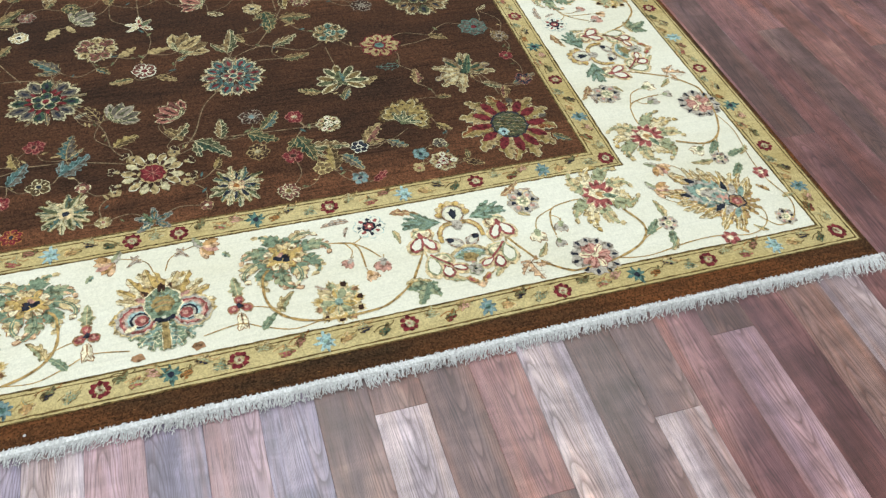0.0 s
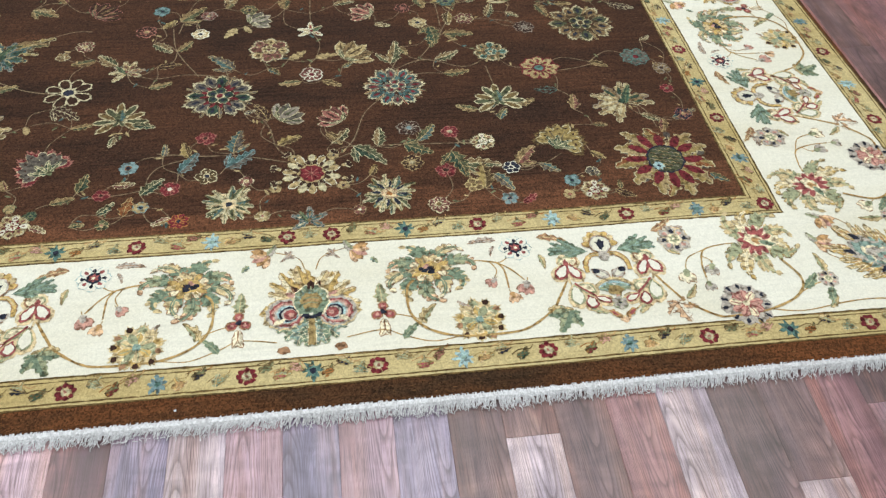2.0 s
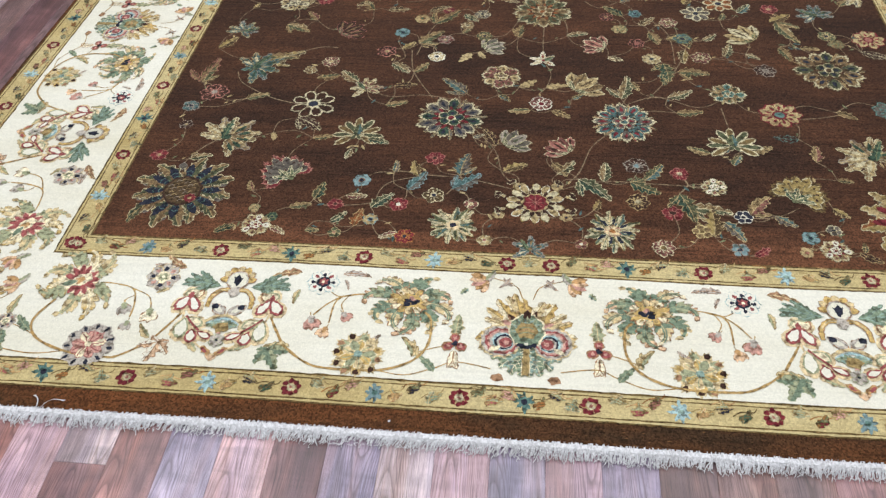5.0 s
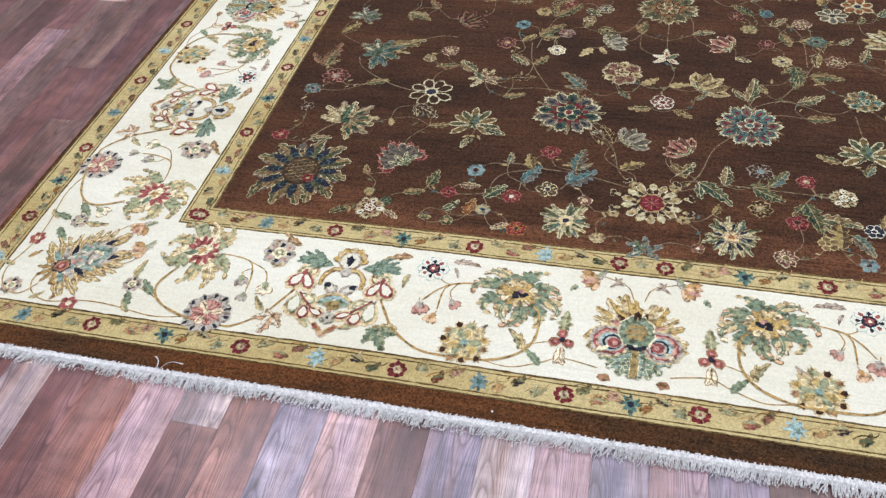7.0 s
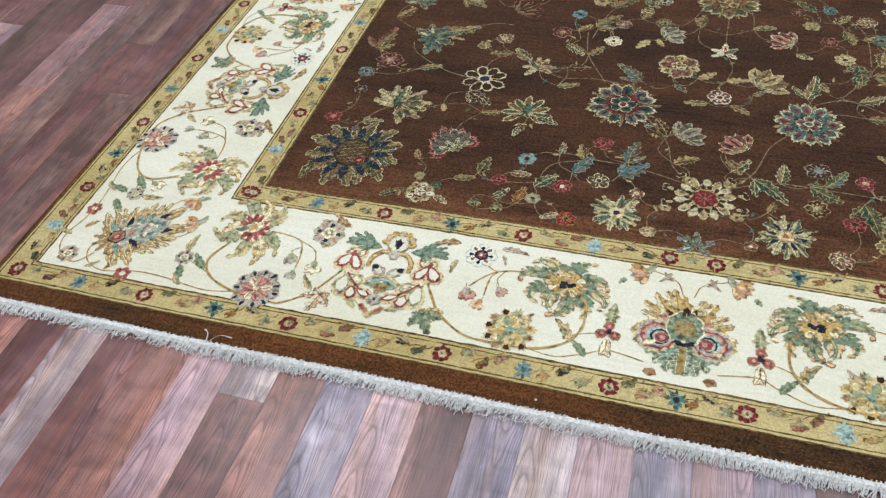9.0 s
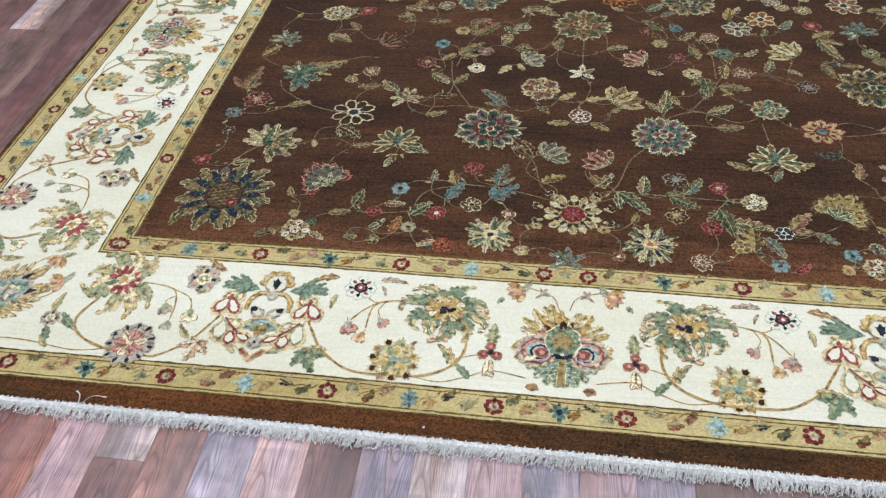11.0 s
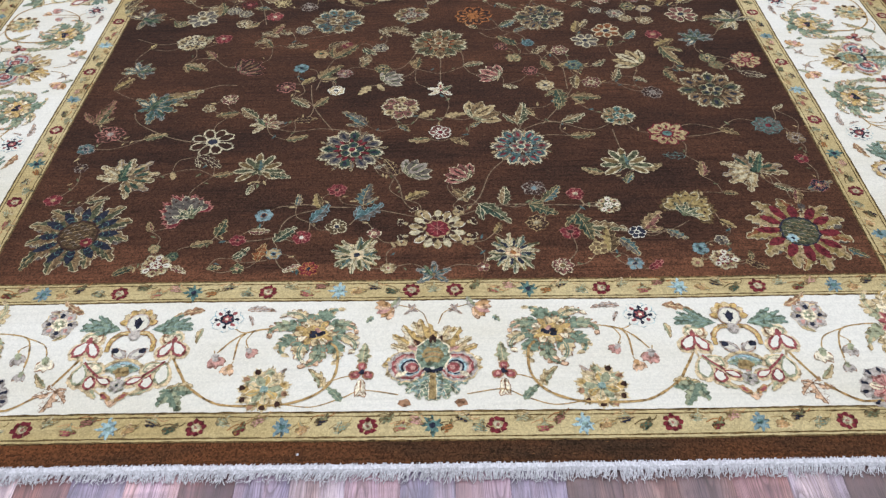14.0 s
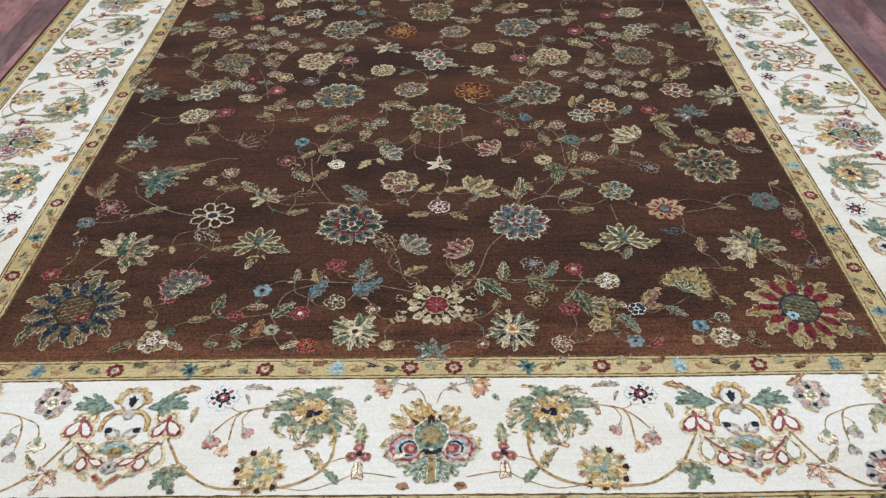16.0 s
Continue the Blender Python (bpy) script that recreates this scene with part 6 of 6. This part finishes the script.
def tendrils():
    """Hair-thin stems that lead from each motif of the field to its neighbours."""
    v, f = [], []
    leaves = {"sage": ([], []), "tan": ([], []), "deep_teal": ([], [])}
    rnd = random.Random(31)
    pairs = set()
    for i, (x, y, r) in enumerate(SPOTS):
        near = sorted((math.hypot(x - a, y - b), j) for j, (a, b, _) in enumerate(SPOTS) if j != i)
        for d, j in near[:2]:
            if 0.02 < d < 0.17:
                pairs.add((min(i, j), max(i, j)))
    for n, (i, j) in enumerate(sorted(pairs)):
        (ax, ay, _), (bx, by, _) = SPOTS[i], SPOTS[j]
        side = random.choice((-1, 1)) * random.uniform(0.12, 0.3)
        mx, my = (ax + bx) / 2 - (by - ay) * side, (ay + by) / 2 + (bx - ax) * side
        s = Sheet()
        ribbon(s, [(ax, ay), (mx, my), (bx, by)], 0.0021, "stem", 1, 5)
        for _, pts, _ in s.polys:
            for turned in (False, True):
                k = len(v)
                v += [((-x if turned else x), (LONG - y if turned else y), Z1 + 0.00005 + n * 4e-7) for x, y in pts]
                f.append(tuple(range(k, k + len(pts))))
        # small pointed leaflets that sprout from both sides of the stem
        length = math.hypot(bx - ax, by - ay)
        for u in (0.3, 0.45, 0.6, 0.75):
            if length < 0.05 or rnd.random() < 0.7:
                continue
            px = (1 - u) ** 2 * ax + 2 * u * (1 - u) * mx + u * u * bx
            py = (1 - u) ** 2 * ay + 2 * u * (1 - u) * my + u * u * by
            heading = math.atan2(by - ay, bx - ax) + rnd.choice((-1, 1)) * rnd.uniform(0.5, 1.1)
            size, bend = rnd.uniform(0.011, 0.021), rnd.uniform(-0.25, 0.25)
            lv, lf = leaves[rnd.choice(("sage", "sage", "tan", "tan", "deep_teal"))]
            outline = [(0, 0), (0.3, -0.16), (0.65, -0.14 + bend * 0.5), (1, bend), (0.6, 0.15 + bend * 0.5), (0.28, 0.15)]
            co, si = math.cos(heading) * size, math.sin(heading) * size
            for turned in (False, True):
                k = len(lv)
                for a, b in outline:
                    x, y = px + a * co - b * si, py + a * si + b * co
                    lv.append(((-x if turned else x), (LONG - y if turned else y), Z1 + 0.00012 + n * 4e-7))
                lf.append(tuple(range(k, k + len(outline))))
    for key, (lv, lf) in leaves.items():
        part("leaf_tracery", mesh_of("leaf_tracery", lv, lf, [WOOL[key]]), field, "small pointed leaves along the stems", "stuff")
    part("tendril_tracery", mesh_of("tendril_tracery", v, f, [WOOL["stem"]]), field, "hair-thin tan stems between the flowers", "stuff")


tendrils()

# ---------------------------------------------------------------- fringe


def fringe_mesh(seed):
    rnd = random.Random(seed)
    v, f = [], []

    def strand(x, y, lean, length, z0, thick, curl, n=6):
        """A cotton cord that leaves the edge, droops to the floor and curls at its end."""
        k0 = len(v)
        px, py, way = x, y, lean
        for i in range(n + 1):
            u = i / n
            pz = max(thick * 0.7, z0 * (1 - u) ** 1.4 + 0.0016 + 0.0035 * math.sin(math.pi * u) * rnd.uniform(0.2, 1.0) + (rnd.uniform(0, 0.0035) if u > 0.5 else 0))
            w = thick * (1 - 0.3 * u) * rnd.uniform(0.85, 1.15)
            tx, ty = math.cos(way), math.sin(way)
            v.extend([(px - w * tx, py - w * ty, pz), (px, py, pz + w), (px + w * tx, py + w * ty, pz), (px, py, pz - w * 0.6)])
            px, py = px + math.sin(way) * length / n, py - math.cos(way) * length / n
            way += curl / n * (0.3 + 1.9 * u * u) + rnd.uniform(-0.12, 0.12)
        for i in range(n):
            for c in range(4):
                a, b = k0 + i * 4 + c, k0 + i * 4 + (c + 1) % 4
                f.append((a, b, b + 4, a + 4))
        f.append(tuple(k0 + n * 4 + c for c in range(4)))
    x = -HALF + 0.002
    while x < HALF + 0.006:
        # a tassel: a few cords that share a slant, with frayed ends and a gap to the next
        lean = -0.42 + 0.5 * noise.noise((x * 3.5 + seed, 0.3, 0.0)) + 0.3 * noise.noise((x * 30, 7.0, seed))
        full = 0.031 + 0.005 * noise.noise((x * 14, 2.0, seed)) + rnd.uniform(-0.002, 0.002)
        if abs(x) > HALF - 0.10:
            lean += 0.5 * math.copysign((abs(x) - HALF + 0.10) / 0.10, x)
            full *= 1.25
        k, wide = len(v), rnd.uniform(0.005, 0.011)
        for q in range(max(2, int(wide / 0.0017))):
            cx, bow = x + (q + rnd.uniform(0.1, 0.9)) * 0.0017, rnd.uniform(-0.5, 0.5)
            for ply in (0, 1):
                strand(cx + ply * 0.0008, 0.004, lean + bow * 0.3 + rnd.uniform(-0.06, 0.06), full * rnd.uniform(0.72, 1.0), rnd.uniform(0.005, 0.009), rnd.uniform(0.0008, 0.0012), bow + rnd.uniform(-0.5, 0.5))
        for q in range(int(wide / 0.0032)):
            # fluff of untwisted ends
            strand(x + rnd.uniform(0, wide) + math.sin(lean) * full * 0.7, -full * rnd.uniform(0.6, 0.8), lean + rnd.uniform(-1.2, 1.2), full * rnd.uniform(0.18, 0.3), 0.002, rnd.uniform(0.0006, 0.0009), rnd.uniform(-2.5, 2.5), 4)
        if rnd.random() < 0.10:
            strand(x, 0.0, lean + rnd.uniform(-0.9, 0.9), full * 1.15, 0.008, 0.0009, rnd.uniform(-2, 2))
        ey = warp(x, 0)[1]
        for i in range(k, len(v)):
            v[i] = (v[i][0], v[i][1] + ey, v[i][2])
        x += wide + rnd.uniform(0.0, 0.0022)
    # woven end that holds the strands
    k, n = len(v), 420
    for i in range(n + 1):
        px = -HALF + 2 * HALF * i / n
        ey = warp(px, 0)[1]
        v.extend([(px, ey + 0.004, 0.0098), (px, ey - 0.006 + rnd.uniform(-0.001, 0.001), 0.0088 + rnd.uniform(-0.0008, 0.0008)), (px, ey - 0.010 + rnd.uniform(-0.001, 0.001), 0.004)])
    for i in range(n):
        a = k + 3 * i
        f.extend([(a, a + 1, a + 4, a + 3), (a + 1, a + 2, a + 5, a + 4)])
    return mesh_of("fringe", v, f, [COTTON])


part("fringe", fringe_mesh(5), rug, "white knotted cotton fringe", "stuff")
far = part("fringe", fringe_mesh(6), rug, "white knotted cotton fringe", "stuff")
far.matrix_basis = Matrix.Translation((0, LONG, 0)) @ Matrix.Diagonal((-1, -1, 1, 1))



def stray(x, y, reach, deg, bow):
    """A loose cotton end that lies back over the edge."""
    v, f, n = [], [], 8
    for i in range(n + 1):
        q = i / n
        px, py = turn([(bow * math.sin(math.pi * q), reach * q)], deg, x, y)[0]
        pz = Z1 + 0.0012 + 0.004 * math.sin(math.pi * q)
        w = 0.0009 + (0.0012 if i == n else 0)
        v += [(px - w, py, pz), (px, py - w, pz + w), (px + w, py + w, pz), (px, py, pz - w)]
    for i in range(n):
        for c in range(4):
            a, b = 4 * i + c, 4 * i + (c + 1) % 4
            f.append((a, b, b + 4, a + 4))
    f += [(0, 1, 2, 3), tuple(4 * n + c for c in range(4))]
    part("loose_thread", mesh_of("loose_thread", v, f, [COTTON]), rug, "loose white fringe thread")


stray(-0.838, -0.004, 0.030, 28, 0.006)
stray(-0.832, -0.004, 0.042, -62, -0.008)


def lint(x, y):
    bm = bmesh.new()
    bmesh.ops.create_icosphere(bm, subdivisions=2, radius=0.0022)
    for q in bm.verts:
        q.co *= 1 + 0.5 * noise.noise(q.co * 900)
        q.co.z *= 0.6
    me = bpy.data.meshes.new("lint_fleck")
    bm.to_mesh(me)
    bm.free()
    me.materials.append(COTTON)
    ob = tagged(new("lint_fleck", me), "tiny white fleck of lint on the rug edge", "lint")
    ob.location = (x, y, PILE + 0.0012)


lint(-0.224, 0.019)

# ---------------------------------------------------------------- floor strips
KNOWN = {}


def known(i, *pieces):
    """Strip i: (end nearest the wall behind the eye ... ) as (y0, y1, wood)."""
    KNOWN[i] = pieces


known(-4, (-0.62, 0.75, "red"), (0.75, 1.9, "maroon"))
known(-3, (-0.5, 0.55, "maroon"))
known(-2, (-0.75, 0.35, "pale"))
known(-1, (-0.9, 0.6, "maroon"))
known(0, (-0.8, 0.5, "red"))
known(1, (-0.7, 0.5, "pink"))
known(2, (-0.85, -0.092, "maroon"), (-0.092, 0.6, "pale"))
known(3, (-0.6, 0.5, "red"))
# near strips: own tones, with the floor's cool reflection painted into the wood
known(4, (-0.7, 0.5, "grey"))
known(5, (-0.55, 0.5, "pink"))
known(6, (-0.8, 0.5, "maroon"))
known(7, (-0.6, 0.5, "grey"))
known(8, (-0.7, 0.5, "pale"))
known(9, (-0.65, 0.5, "pink"))
known(10, (-0.8, 0.5, "grey"))
known(11, (-0.5, 0.5, "pink"))
known(12, (-0.75, 0.5, "grey"))
known(13, (-0.6, 0.5, "walnut"))
known(14, (-0.9, -0.083, "pale"), (-0.083, 0.6, "walnut"))
known(15, (-0.7, 0.5, "walnut"))
known(16, (-0.29, 0.5, "red"), (-1.1, -0.29, "walnut"))
known(17, (-0.9, 0.5, "pale"))
known(18, (-0.7, 0.5, "walnut"))
known(19, (-0.9, -0.21, "pale"), (-0.21, 0.5, "walnut"))
known(20, (-0.8, 0.5, "maroon"))
known(21, (-0.95, -0.085, "pink"), (-0.085, 0.7, "walnut"))
known(22, (-0.8, 0.6, "maroon"))
known(23, (-0.7, 0.4, "walnut"))
known(24, (-0.6, 0.8, "pale"))
known(-12, (-0.2, 0.93, "pink"), (0.93, 1.9, "maroon"))
known(-11, (-0.5, 1.3, "walnut"))
known(-10, (-0.4, 1.4, "maroon"))
known(-9, (-0.4, 0.66, "red"), (0.66, 1.08, "pink"), (1.08, 2.2, "maroon"))
known(-8, (-0.2, 1.25, "walnut"))
known(-7, (-0.5, 0.9, "maroon"), (0.9, 2.0, "walnut"))
known(-6, (-0.3, 0.68, "walnut"), (0.68, 1.6, "maroon"))
known(-5, (-0.6, 0.55, "red"), (0.55, 1.5, "walnut"))
known(25, (-0.7, 0.652, "maroon"), (0.652, 1.6, "red"))
known(26, (-0.6, 0.37, "maroon"), (0.37, 0.95, "walnut"), (0.95, 2.0, "walnut"))
known(27, (-0.3, 1.25, "maroon"))
known(28, (-0.5, 0.772, "walnut"), (0.772, 1.7, "maroon"))
known(29, (-0.2, 1.3, "red"))
known(30, (-0.4, 1.15, "maroon"))
known(31, (-0.2, 0.643, "walnut"), (0.643, 1.6, "red"))
known(32, (-0.4, 1.2, "maroon"))

rnd = random.Random(11)
PLANK_MESH = {}
loose_v, loose_f, loose_m = [], [], []
SPECIES = list(WOODS)
CORNERS = [(0, 2, 3, 1), (4, 5, 7, 6), (0, 1, 5, 4), (2, 6, 7, 3), (0, 4, 6, 2), (1, 3, 7, 5)]


def plank_shape(w, length):
    """A strip with its top edges eased."""
    e, t = 0.0004, -0.0003
    v = [(0, 0, -0.008), (w, 0, -0.008), (w, length, -0.008), (0, length, -0.008),
         (0, 0, t), (w, 0, t), (w, length, t), (0, length, t),
         (e, e, 0), (w - e, e, 0), (w - e, length - e, 0), (e, length - e, 0)]
    f = [(8, 9, 10, 11)] + [(a, (a + 1) % 4, 4 + (a + 1) % 4, 4 + a) for a in range(4)] + [(4 + a, 4 + (a + 1) % 4, 8 + (a + 1) % 4, 8 + a) for a in range(4)]
    return v, f


def lay_plank(i, y0, y1, species):
    x = X0 + i * PITCH
    if x + PITCH < RX0 or x > RX1 or y1 - y0 < 0.02:
        return
    v, f = plank_shape(PITCH - 0.0003, y1 - y0 - 0.0003)
    cx, cy = x + PITCH / 2, (max(y0, min(y1, 0.4)))
    if abs(cx) < 2.35 and y0 < 2.9 and y1 > -1.0 and not (abs(cx) < 1.2 and y0 > 0.1):
        ob = part("plank", mesh_of("plank", v, f, [WOODS[species]]), floor)
        ob.matrix_basis = Matrix.Translation((x, y0, 0))
    else:
        k = len(loose_v)
        loose_v.extend([(a + x, b + y0, c) for a, b, c in v])
        loose_f.extend([tuple(k + q for q in fc) for fc in f])
        loose_m.extend([SPECIES.index(species)] * len(f))


def pick():
    return rnd.choices(SPECIES, (5, 7, 4, 2, 2, 2))[0]


for i in range(-31, 53):
    pieces = sorted(KNOWN.get(i, ()))
    if pieces:
        lo, hi = pieces[0][0], pieces[-1][1]
        for y0, y1, sp in pieces:
            lay_plank(i, y0, y1, sp)
    else:
        lo = hi = rnd.uniform(-0.5, 0.5)
    while hi < RY1:
        b = min(RY1, hi + rnd.uniform(0.45, 1.25))
        lay_plank(i, hi, b, pick())
        hi = b
    while lo > RY0:
        a = max(RY0, lo - rnd.uniform(0.45, 1.25))
        lay_plank(i, a, lo, pick())
        lo = a
rest = part("plank_rest", mesh_of("plank_rest", loose_v, loose_f, [WOODS[s] for s in SPECIES], loose_m), floor, "more strips of the same floor", "stuff")
